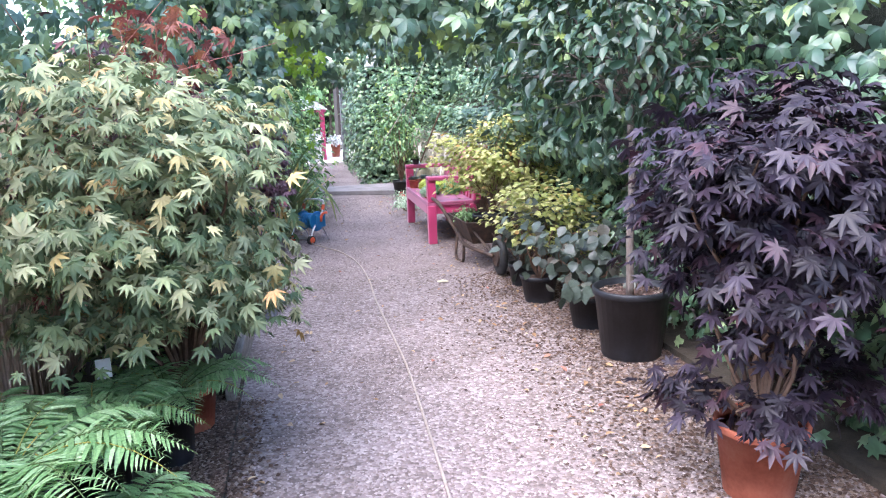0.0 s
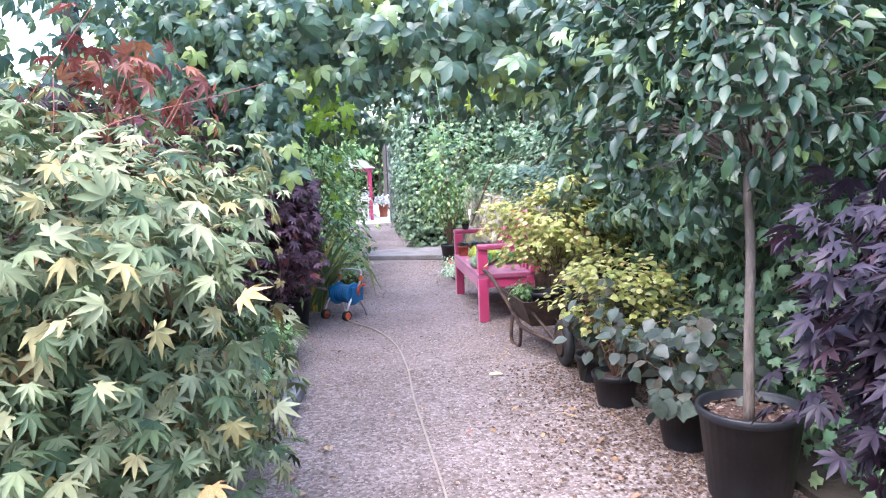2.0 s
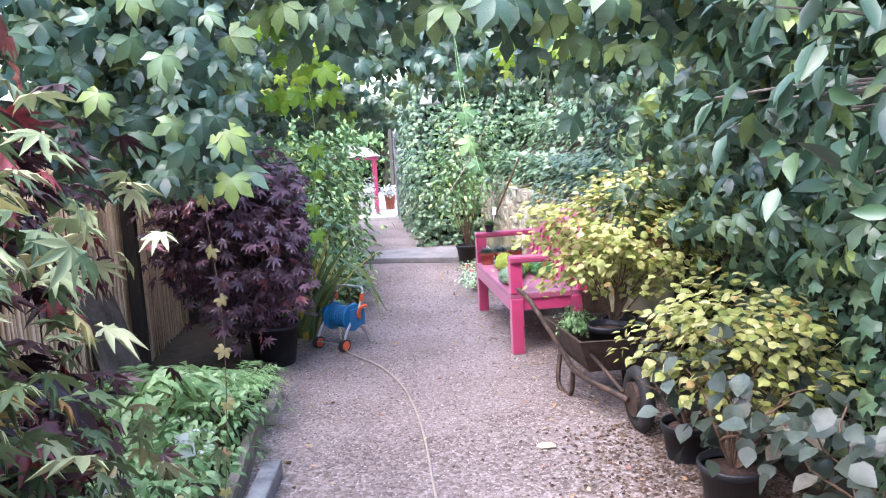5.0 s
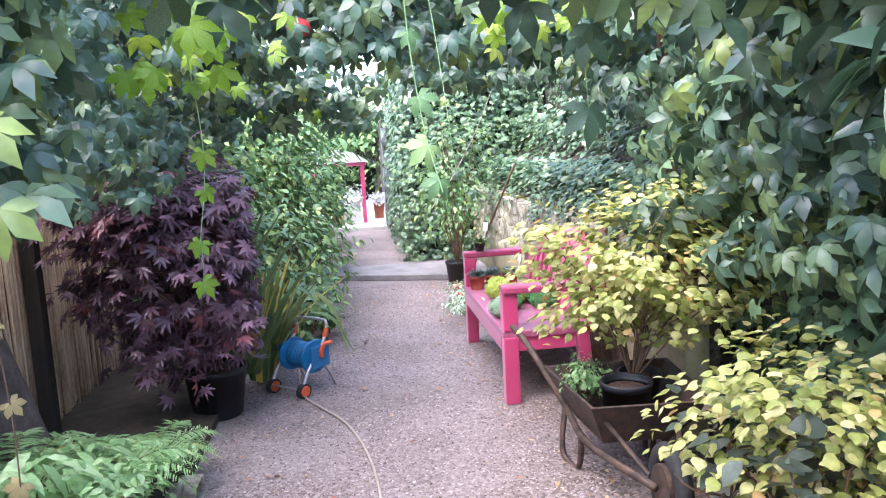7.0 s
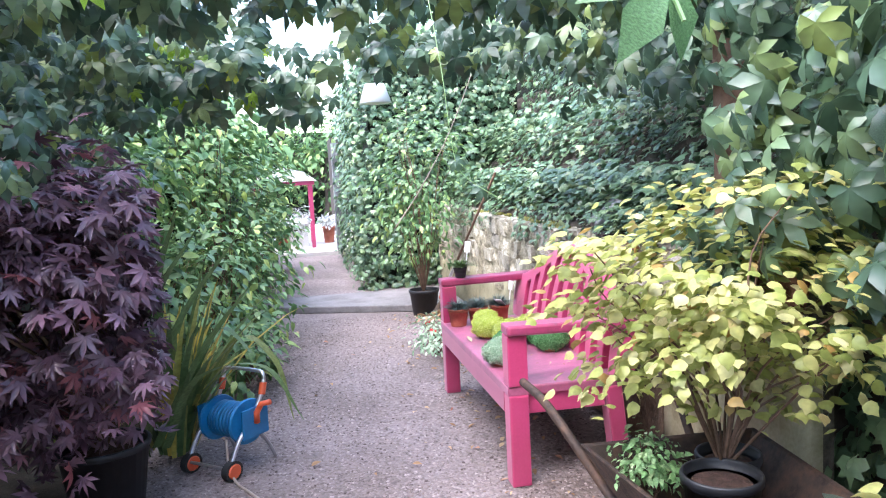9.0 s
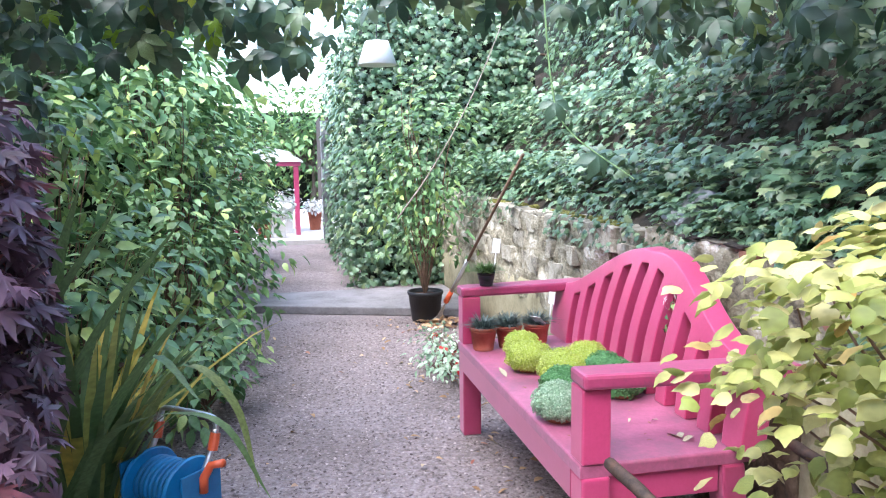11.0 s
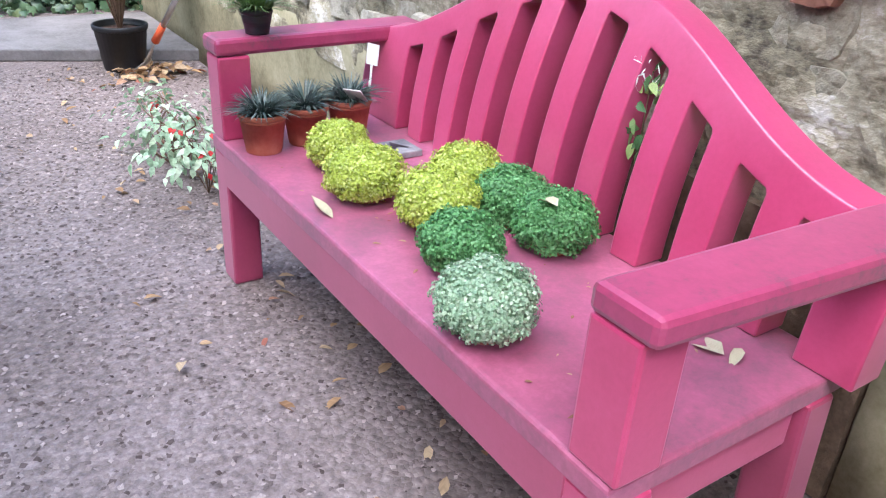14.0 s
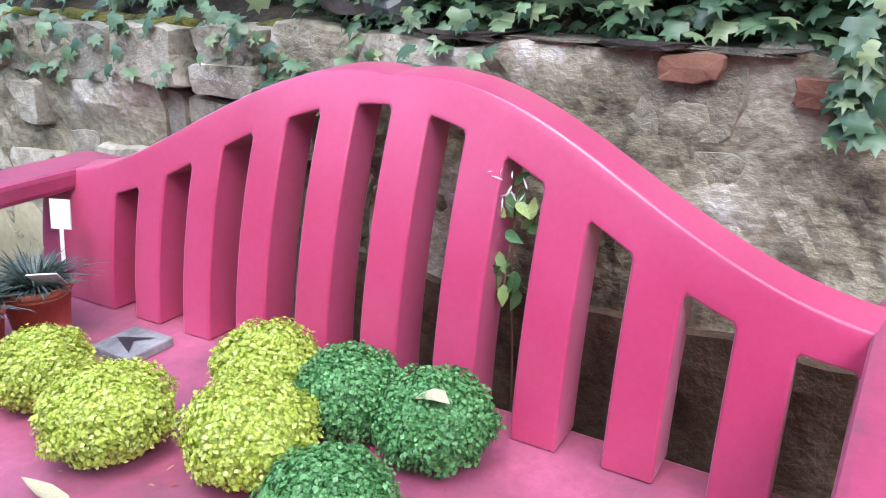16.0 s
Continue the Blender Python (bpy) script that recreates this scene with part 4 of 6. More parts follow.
# arches of timber that carry the creeper
for y, z in ((6.5, 2.45), (8.85, 2.55), (10.5, 2.55)):
    t = thing("pergola_arch", (0, y, 0), "dark timber arch hidden in creeper", "pergola", "arches")
    part("beam", one_box((-2.08, y - 0.04, z), (1.9 if y < 8 else 2.72, y + 0.04, z + 0.1), 0.005), M_DARKWOOD, t)
    part("post", one_box((-1.98, y - 0.04, 0), (-1.9, y + 0.04, z - 0.002), 0.005), M_DARKWOOD, t)
    px = 1.8 if y < 8 else 2.62
    part("post", one_box((px, y - 0.04, 0), (px + 0.08, y + 0.04, z - 0.002), 0.005), M_DARKWOOD, t)
solid("timber_post", one_box((1.46, 8.58, 0.9), (1.55, 8.67, 2.6), 0.006), M_TWIG, "brown timber post on the bank beside the bench", "post")

# hanging sprigs
def sprig(pts, leaves, size, material, seed, label):
    g = random.Random(seed)
    t = thing("creeper_sprig", pts[0], label, "creeper", "hanging sprigs")
    line = arc(pts, 6)
    part("stem", one_tube(line, 0.002, 0.0012, 5), M_TWIG if material is L_AUTUMN else L_FERN, t)
    P, N, D = [], [], []
    for k in range(leaves):
        p = line[int((k + 0.7) / leaves * (len(line) - 1))]
        P.append(p), N.append((g.uniform(-0.5, 0.5), -1, 0.5)), D.append((g.uniform(-0.8, 0.8), g.uniform(-0.3, 0.3), -0.8))
    foliage(t, CREEPER, P, N, D, np.array([g.uniform(*size) for _ in P]), material, leaves)


sprig([(-0.06, 6.35, 2.3), (-0.08, 6.25, 1.88), (-0.06, 6.2, 1.6), (-0.03, 6.14, 1.44)], 6, (0.035, 0.055), L_GREEN, 1, "hanging creeper sprig with pale green leaves")
sprig([(-0.62, 6.6, 2.25), (-0.6, 6.55, 1.9), (-0.58, 6.6, 1.55), (-0.61, 6.57, 1.28)], 7, (0.03, 0.05), L_LIME, 2, "hanging creeper sprig with lime leaves")
sprig([(0.2, 8.84, 2.56), (0.22, 8.5, 2.3), (0.25, 8.22, 1.75), (0.277, 8.2, 1.45), (0.31, 8.2, 1.355), (0.437, 8.2, 1.265)], 4, (0.03, 0.05), L_CREEPER, 6, "bare pale tendril hanging from the arch")
sprig([(0.4, 6.5, 2.2), (0.38, 6.5, 1.9), (0.4, 6.5, 1.55)], 5, (0.07, 0.1), L_CREEPER, 3, "hanging creeper sprig with green leaves")
sprig([(-0.9, 6.12, 2.1), (-0.92, 6.1, 1.5), (-0.9, 6.12, 1.0), (-0.93, 6.1, 0.5), (-1.0, 6.15, 0.2)], 12, (0.022, 0.048), L_AUTUMN, 4, "long withered creeper stem with yellowed leaves")
sprig([(-0.6, 6.57, 1.35), (-0.6, 6.56, 1.25), (-0.61, 6.55, 1.18)], 1, (0.04, 0.045), L_LIME, 5, "yellow green creeper leaf on a thin stem")

# ---- the pink bench ----
YC, YA, YB = 9.62, 8.835, 10.4
bench = thing("garden_bench", (0.85, YC, 0.0), "bright pink painted garden bench with a curved slatted back", "bench")


def slot_top(y):
    d = min(abs(y - YC), 0.72)
    return 0.657 + 0.235 * math.cos(math.pi / 2 * d / 0.72) ** 2


def back_x(z):
    k = (z - 0.40) / 0.53
    return 1.072 + 0.02 * k + 0.11 * k * k


def rail_top(y):
    return slot_top(y) + 0.046 + 0.03 * math.sin(math.pi * min(1.0, abs(y - YC) / 0.75))


def moulded_back(slots, foot=0.4435, thick=0.08):
    """One moulded sheet: a wavy rail and slats with round-cornered slots between them."""
    lines = []
    edges = [YA - 0.03] + [v for s in slots for v in s] + [YB + 0.03]
    for k, (y0, y1) in enumerate(zip(edges, edges[1:])):
        n = 6
        for i in range(n):
            f = i / n
            f = 0.5 - 0.5 * math.cos(math.pi * f)
            lines.append((y0 + (y1 - y0) * f, k % 2 == 0, k % 2 == 1 and i > 0))
    lines.append((YB + 0.03, True, False))
    bm = bmesh.new()
    front, back = [], []
    low, high = 9, 4
    for y, slat, open_ in lines:
        a, b = slot_top(y) + (0.0 if open_ else -0.007), rail_top(y)
        zs = [foot + (a - foot) * k / low for k in range(low + 1)] + [a + (b - a) * (k + 1) / high for k in range(high)]
        front.append([None if (open_ and k < low) else bm.verts.new((back_x(z), y, z)) for k, z in enumerate(zs)])
        back.append([None if (open_ and k < low) else bm.verts.new((back_x(z) + thick, y, z + (0.006 if k > low else 0.0))) for k, z in enumerate(zs)])
    for i in range(len(lines) - 1):
        for k in range(low + high):
            if k < low and not lines[i][1]:
                continue
            bm.faces.new((front[i][k], front[i + 1][k], front[i + 1][k + 1], front[i][k + 1]))
            bm.faces.new((back[i][k], back[i][k + 1], back[i + 1][k + 1], back[i + 1][k]))
    twin = {f: b for fr, br in zip(front, back) for f, b in zip(fr, br) if f}
    for e in [e for e in bm.edges if len(e.link_faces) == 1 and e.verts[0] in twin and e.verts[1] in twin]:
        bm.faces.new((e.verts[0], e.verts[1], twin[e.verts[1]], twin[e.verts[0]]))
    bmesh.ops.recalc_face_normals(bm, faces=bm.faces)
    rims = [e for e in bm.edges if len(e.link_faces) == 2 and e.calc_face_angle(0) > 0.9]
    bmesh.ops.bevel(bm, geom=rims, offset=0.0045, segments=2, affect="EDGES", profile=0.5)
    return bm


bm = one_box((0.60, YA + 0.012, 0.4045), (1.15, YB - 0.012, 0.443))
bmesh.ops.bevel(bm, geom=[e for e in bm.edges if all(v.co.z > 0.44 for v in e.verts)], offset=0.009, segments=3, affect="EDGES", profile=0.5)
part("seat", bm, M_PINK_WORN, bench, "faded dusty pink seat")
part("front_apron", one_box((0.6005, YA + 0.09, 0.315), (0.64, YB - 0.09, 0.4043), 0.001), M_PINK, bench)
slots = []
for k in range(9, -1, -1):
    mid, half = 10.174 - 0.1302 * k - 0.0007 * k * k, 0.031 + 0.0004 * k
    slots.append((mid - half, mid + half))
backrest = part("backrest", moulded_back(slots), M_PINK, bench, "wavy moulded back pierced by upright slots", smooth=True)
backrest.modifiers.new("even_shading", "WEIGHTED_NORMAL").keep_sharp = False
part("back_apron", one_box((1.06, YA + 0.09, 0.33), (1.11, YB - 0.09, 0.404), 0.005), M_PINK, bench)
for y0, s in ((YA, 1), (YB, -1)):
    lo, hi = sorted((y0 + s * 0.006, y0 + s * 0.097))
    part("front_leg", one_box((0.603, lo, 0.0), (0.69, hi, 0.404), 0.008), M_PINK, bench)
    part("arm_post", one_box((0.603, lo, 0.443), (0.69, hi, 0.665), 0.006), M_PINK, bench)
    bm = bmesh.new()
    box(bm, (1.04, lo, 0.0), (1.115, hi, 0.404), 0.008)
    for v in bm.verts:
        v.co.x += 0.16 * max(0.0, 0.33 - v.co.z) ** 1.3
    part("back_leg", bm, M_PINK, bench)
    lo2, hi2 = sorted((y0 - s * 0.012, y0 + s * 0.100))
    bm = one_box((0.6, lo2, 0.666), (1.25, hi2, 0.71), 0.011)
    for v in bm.verts:
        outer = (v.co.y - y0) * s < 0.04
        v.co.y += s * (-0.05 if outer else -0.03) * (v.co.x - 0.588) / 0.6
    part("armrest", bm, M_PINK_ARM, bench, "armrest with a faded worn top")
    part("side_apron", one_box((0.69, lo + 0.02, 0.315), (1.04, hi - 0.02, 0.404), 0.005), M_PINK, bench)


# leaves fallen on the seat
for x, y, s, turn in ((1.016, 8.964, 0.055, 1.9), (0.98, 9.12, 0.03, 0.5), (0.9, 9.16, 0.025, 2.5)):  # x, y, length, turn
    t = thing("fallen_leaf", (x, y, 0.444), "curled dry pale leaf on the bench seat", "leaf", "fallen leaves")
    m = Matrix.Rotation(turn, 3, "Z")
    V = np.array([tuple(m @ Vector(v)) for v in GREEN[0] * (0.75 * s, s, s)]) + np.array((x, y, 0.452))
    part("blade", tri_mesh("blade", V, GREEN[1]), M_PALE_LEAF, t)


# ---- on the bench ----
def cushion(at, r, h, material, label, seed):
    """A low dome of countless tiny leaves over a hidden pot."""
    t = thing("cushion_plant", at, label, "potted plant", "cushion plants")
    g = np.random.default_rng(seed)
    part("pot", lathe([(r * 0.5, 0), (r * 0.62, 0.02), (r * 0.64, 0.035), (r * 0.3, 0.036)], at, 20), M_TERRA, t, "small terracotta pot mostly hidden")
    bm = bmesh.new()
    bmesh.ops.create_icosphere(bm, subdivisions=3, radius=1)
    for v in bm.verts:
        v.co *= 1 + 0.16 * noise.noise(v.co * 2.5 + Vector((seed, 0, 0)))
        v.co = Vector((v.co.x * r * 0.92, v.co.y * r * 0.92, v.co.z * h * 0.46 + h * 0.53)) + Vector(at)
    part("mound", bm, material, t, smooth=True)
    n = 10000
    u = unit(g.normal(size=(n, 3)))
    u = u[u[:, 2] > -0.75]
    n = len(u)
    bump = np.array([1 + 0.16 * noise.noise(Vector(q) * 2.5 + Vector((seed, 0, 0))) for q in u])
    P = u * bump[:, None] * (r * 0.95, r * 0.95, h * 0.48) * g.uniform(0.9, 1.2, (n, 1)) + np.asarray(at) + (0, 0, h * 0.53)
    N = u + np.array([0, 0, 0.5]) + g.normal(size=(n, 3)) * 0.5
    D = u * 0.5 + g.normal(size=(n, 3)) * 0.7 + np.array([0, 0, -0.4])
    foliage(t, TINY, P, N, D, g.uniform(0.005, 0.0095, n), material, 0)


for k, (x, y, r, h, m, label) in enumerate([
        (0.795, 10.01, 0.078, 0.115, L_CUSHION_Y, "round yellow green cushion plant on the bench seat"),
        (0.765, 9.813, 0.095, 0.12, L_CUSHION_Y, "round yellow green cushion plant on the bench seat"),
        (0.965, 9.70, 0.085, 0.13, L_CUSHION_Y, "round yellow green cushion plant near the bench back"),
        (0.825, 9.60, 0.092, 0.13, L_CUSHION_Y, "tall yellow green cushion plant on the bench seat"),
        (0.985, 9.555, 0.085, 0.12, L_CUSHION_G, "dark green cushion plant near the bench back"),
        (0.985, 9.41, 0.09, 0.12, L_CUSHION_G, "dark green cushion plant with a dry leaf on it"),
        (0.765, 9.425, 0.083, 0.115, L_CUSHION_G, "fine dark green cushion plant on the bench seat"),
        (0.675, 9.222, 0.09, 0.125, L_CUSHION_P, "silvery pale green cushion plant on the bench seat")]):
    cushion((x, y, 0.443), r * 0.88, h * 0.97, m, label, 100 + k)


def blades(centre, n, length, width, spread, seed, droop=1.0, lean=(0, 0, 0)):
    """Arching grass blades that spring from one crown."""
    g = random.Random(seed)
    V, F = [], []
    for _ in range(n):
        a, l = g.uniform(0, math.tau), length * g.uniform(0.6, 1.1)
        s = spread * g.uniform(0.3, 1.0)
        d = Vector((math.cos(a), math.sin(a), 0))
        side = Vector((-d.y, d.x, 0)) * width / 2
        b = Vector(centre) + d * g.uniform(0, 0.2) * spread * length
        k0 = len(V)
        for i, t in enumerate((0, 0.3, 0.6, 0.85, 1.0)):
            p = b + d * s * l * t ** 1.3 + Vector((0, 0, l * (t - 0.55 * droop * s * t * t))) + Vector(lean) * t * t
            w = side * (1 - t ** 2.5) * (0.6 + 0.8 * min(t * 2, 1))
            V += [p - w, p + w]
            if i:
                q = k0 + 2 * i
                F += [(q - 2, q - 1, q + 1), (q - 2, q + 1, q)]
    return tri_mesh("blade", np.array([tuple(v) for v in V]), np.array(F))


def grass_pot(at, r, h, material, blade, n, length, label, seed):
    t = pot("plant_pot", at, r, h, material, label, "potted plant", "small pots", 0.015)
    part("grass", blades((at[0], at[1], at[2] + h - 0.02), n, length, 0.0045, 1.15, seed, 1.25), blade, t, "tuft of narrow arching blades", kind="stuff")


for k, (x, y) in enumerate([(0.675, 10.2), (0.80, 10.215), (0.935, 10.225)]):
    grass_pot((x, y, 0.443), 0.062, 0.105, M_TERRA, L_BLUEGRASS, 340, 0.105, "small terracotta pot of dark blue green grass", 120 + k)
grass_pot((0.73, 10.35, 0.711), 0.042, 0.065, M_PLASTIC, L_TUFT, 340, 0.1, "little black pot of fresh green grass on the armrest", 130)


def plant_tag(at, h, w, turn, label, tilt=-8):
    """A flat white plastic plant label on a stalk."""
    t = thing("plant_tag", at, label, "plant label", "plant tags")
    m = Matrix.Translation(at) @ Matrix.Rotation(turn, 4, "Z") @ Matrix.Rotation(radians(tilt), 4, "X")
    for nm, a, b in (("stalk", (-0.004, -0.001, 0), (0.004, 0.001, h - w * 1.35)), ("plate", (-w / 2, -0.0015, h - w * 1.35), (w / 2, 0.0015, h))):
        bm = one_box(a, b, 0.0005)
        bmesh.ops.transform(bm, matrix=m, verts=bm.verts)
        part(nm, bm, M_WHITE, t)


plant_tag((1.0, 10.235, 0.53), 0.155, 0.042, radians(-70), "white plastic plant label in a grass pot")
plant_tag((0.965, 10.2, 0.53), 0.1, 0.05, radians(-50), "white plastic plant label leaning over the pot rim", 52)
plant_tag((0.77, 10.36, 0.76), 0.17, 0.05, radians(-60), "white plastic plant label in the armrest pot")
bm = one_box((0.93, 9.985, 0.443), (1.03, 10.085, 0.461), 0.003)
t = thing("slate_tile", (0.98, 10.05, 0.443), "square slate grey tile with a dark arrow shape", "tile")
part("plate", bm, M_SLATE, t)
bm = bmesh.new()
for a in ((0.945, 10.0), (0.975, 10.07), (1.01, 10.005), (0.98, 10.03)):
    bm.verts.new((*a, 0.463))
bm.faces.new(bm.verts[:])
part("emblem", bm, M_PLASTIC, t, "flat dark arrow shape")
solid("curled_leaf", tri_mesh("curled_leaf", *[q if k else q * (0.075, 0.11, 0.11) + np.array((0.645, 9.73, 0.4475)) for k, q in enumerate(oval_leaf(0.34, 0.2, -0.1))]), M_PALE_LEAF, "long pale dry leaf lying on the bench seat", "leaf", "dry leaves")
solid("curled_leaf", tri_mesh("curled_leaf", *[q if k else q * 0.06 + np.array((0.94, 9.36, 0.565)) for k, q in enumerate(oval_leaf(0.55, 0.3, 0.2))]), M_PALE_LEAF, "pale dry leaf caught on a cushion plant", "leaf", "dry leaves")
solid("curled_leaf", tri_mesh("curled_leaf", *[q if k else q * 0.09 + np.array((0.98, 8.97, 0.4475)) for k, q in enumerate(GREEN)]), M_PALE_LEAF, "withered greenish leaf on the bench seat", "leaf", "dry leaves")
t = thing("weed", (1.16, 9.385, 0.443), "thin flowering weed growing through the bench back", "weed")
part("stem", one_tube(arc([(1.2, 9.385, 0.3), (1.19, 9.385, 0.5), (1.17, 9.385, 0.66), (1.165, 9.38, 0.80)], 4), 0.003, 0.0015, 5), M_TWIG, t)
P, N, D, C = cloud(34, (1.165, 9.385, 0.70), (0.02, 0.022, 0.1), 8, 0.012, 0.2, 0.4, 1.0, 141)
foliage(t, GREEN, P, N - np.array([1.0, 0, 0]), D, 0.035, L_GREEN, 22)
P, N, D, C = cloud(16, (1.15, 9.385, 0.795), (0.015, 0.02, 0.014), 5, 0.01, 0.2, 0.2, 1.0, 142)
foliage(t, oval_leaf(0.16), P, N, D, 0.02, L_FLOWER, 0)

# ---- wheelbarrow ----
barrow = thing("wheelbarrow", (0.92, 7.8, 0.0), "old rusty steel wheelbarrow used as a planter", "wheelbarrow")


def tray(top, low, z1, z0, t=0.012):
    """An open tray: rows of corners at the rim and at the floor."""
    bm = bmesh.new()
    def ring(c, z, inset):
        cx, cy = sum(p[0] for p in c) / 4, sum(p[1] for p in c) / 4
        return [bm.verts.new((p[0] + (cx - p[0]) * inset, p[1] + (cy - p[1]) * inset, z)) for p in c]
    r = [ring(low, z0, 0), ring(top, z1, 0), ring(top, z1 + 0.004, 0.01), ring(top, z1, 0.06), ring(low, z0 + t, 0.06)]
    for a, b in zip(r, r[1:]):
        for k in range(4):
            bm.faces.new((a[k], a[(k + 1) % 4], b[(k + 1) % 4], b[k]))
    bm.faces.new(r[0][::-1]), bm.faces.new(r[-1])
    bmesh.ops.bevel(bm, geom=[e for e in bm.edges if e.calc_face_angle(0) > 0.7], offset=0.012, segments=2, affect="EDGES", profile=0.5)
    return bm


part("tray", tray([(0.70, 7.52), (1.22, 7.48), (1.28, 8.12), (0.66, 8.16)], [(0.80, 7.68), (1.1, 7.66), (1.14, 8.02), (0.78, 8.04)], 0.43, 0.21), M_RUST, barrow, "rusty dark steel tray")
for x0, x1, x2 in ((0.63, 0.75, 0.88), (1.18, 1.1, 1.0)):
    part("handle", one_tube(arc([(x0, 8.72, 0.5), (x0 + 0.02 * (1 if x0 < 1 else -1), 8.45, 0.47), (x1, 8.1, 0.24), (x1, 7.75, 0.19), (x2, 7.3, 0.17)], 5), 0.017, 0.017, 8), M_RUST, barrow, smooth=True)
    part("leg", one_tube(arc([(x1, 8.1, 0.24), (x1 - 0.03 * (1 if x0 < 1 else -1), 8.06, 0.1), (x1 - 0.03 * (1 if x0 < 1 else -1), 8.03, 0.012), (x1, 7.9, 0.012), (x1, 7.84, 0.19)], 4), 0.014, 0.014, 6), M_RUST, barrow, smooth=True)
    part("brace", one_tube([(x1 + 0.02, 7.6, 0.36), (x2 + 0.02, 7.42, 0.17)], 0.011, 0.011, 6), M_RUST, barrow)
wheel = part("wheel", one_tube([(0.9, 7.3, 0.17), (0.985, 7.3, 0.17)], 0.09, 0.09, 20), M_RUST, barrow)
bm = bmesh.new()
prof = [(0.17 + 0.001 - 0.04 * (1 - math.cos(a)), 0.035 * math.sin(a)) for a in [k * math.tau / 10 for k in range(10)]]
rings = [[bm.verts.new((0.942 + w, 7.3 + r * math.cos(b), 0.172 + r * math.sin(b))) for r, w in prof] for b in [k * math.tau / 28 for k in range(28)]]
for a, b in zip(rings, rings[1:] + rings[:1]):
    for k in range(10):
        bm.faces.new((a[k], b[k], b[(k + 1) % 10], a[(k + 1) % 10]))
part("tyre", bm, M_RUBBER, wheel, "worn black rubber tyre", smooth=True)
pot("plant_pot", (0.93, 7.74, 0.225), 0.115, 0.24, M_PLASTIC, "ribbed black plastic pot standing in the wheelbarrow", "pot", "black plastic pots")
pot("plant_pot", (1.06, 7.92, 0.225), 0.1, 0.22, M_PLASTIC, "black plastic pot at the back of the wheelbarrow", "pot", "black plastic pots")
t = thing("herb", (0.8, 8.0, 0.22), "low fresh green herb growing in the wheelbarrow", "herb")
P, N, D, C = cloud(420, (0.80, 7.95, 0.44), (0.1, 0.13, 0.07), 26, 0.03, 0.2, 0.8, 0.7, 150)
foliage(t, GREEN, P, N, D, rng.uniform(0.02, 0.035, len(P)), L_FERN, 0)
part("branchwork", limbs((0.8, 8.0, 0.215), C, 20, 0.003, 0.0015, 0.02, 151), M_TWIG, t, kind="stuff")

# ---- hose and hose reel ----
solid("garden_hose", one_tube(arc([(-0.25, 3.2, 0.009), (-0.2, 4.4, 0.009), (-0.17, 5.3, 0.009), (-0.175, 5.9, 0.009), (-0.185, 6.75, 0.009), (-0.17, 7.5, 0.009), (-0.21, 8.2, 0.009), (-0.33, 8.75, 0.009), (-0.5, 9.1, 0.009), (-0.58, 9.25, 0.012), (-0.62, 9.36, 0.06), (-0.63, 9.42, 0.16)], 8), 0.0065, 0.0065, 8), M_HOSE,
      "thin beige garden hose lying along the gravel", "hose", smooth=True)
reel = thing("hose_reel", (-0.72, 9.33, 0.0), "blue hose trolley with orange wheels and steel handle", "hose reel")
part("drum", lathe([(0.125, -0.11), (0.13, -0.1), (0.125, -0.09), (0.075, -0.085), (0.075, 0.085), (0.125, 0.09), (0.13, 0.1), (0.125, 0.11)], (0, 0, 0), 28), M_BLUE, reel, "bright blue plastic drum", smooth=False)
d_ob = bpy.data.objects["drum"]
d_ob.data.transform(Matrix.Translation(ORIGIN["hose_reel"]))
d_ob.data.transform(Matrix.Translation((0, 0, 0.27)) @ Matrix.Rotation(radians(90), 4, "Y"))
bm = bmesh.new()
for k in range(7):
    a = -0.07 + k * 0.0235
    ringp = [(-0.72 + a, 9.33 + 0.092 * math.cos(b), 0.27 + 0.092 * math.sin(b)) for b in [q * math.tau / 18 for q in range(19)]]
    tube(bm, ringp, 0.011, 0.011, 6)
part("wound_hose", bm, M_BLUE, reel, "blue hose wound on the drum", smooth=True, kind="stuff")
for x in (-0.86, -0.58):
    part("frame_tube", one_tube(arc([(x, 9.14, 0.06), (x, 9.22, 0.2), (x, 9.31, 0.28), (x, 9.4, 0.42), (x, 9.42, 0.49)], 4), 0.011, 0.011, 8), M_STEEL, reel, "shiny steel tube", smooth=True)
    part("stand_foot", one_tube(arc([(x, 9.31, 0.28), (x, 9.42, 0.12), (x, 9.47, 0.012)], 4), 0.010, 0.010, 8), M_STEEL, reel, smooth=True)
    w = part("wheel", one_tube([(x - 0.018, 9.16, 0.055), (x + 0.018, 9.16, 0.055)], 0.055, 0.055, 22), M_RUBBER, reel, "black tyre")
    for sx in (-1, 1):
        part("hub", one_tube([(x + sx * 0.0185, 9.16, 0.055), (x + sx * 0.024, 9.16, 0.055)], 0.042, 0.036, 20), M_ORANGE, w, "orange wheel disc")
    part("grip", one_tube([(x, 9.40, 0.41), (x, 9.418, 0.475)], 0.018, 0.018, 10), M_ORANGE, reel, "orange plastic collar")
part("handle_bar", one_tube(arc([(-0.86, 9.42, 0.475), (-0.855, 9.425, 0.515), (-0.82, 9.43, 0.535), (-0.62, 9.43, 0.535), (-0.585, 9.425, 0.515), (-0.58, 9.42, 0.475)], 4), 0.011, 0.011, 8), M_STEEL, reel, "bent steel handle", smooth=True)
part("cross_bar", one_tube([(-0.86, 9.14, 0.07), (-0.58, 9.14, 0.07)], 0.009, 0.009, 6), M_STEEL, reel)
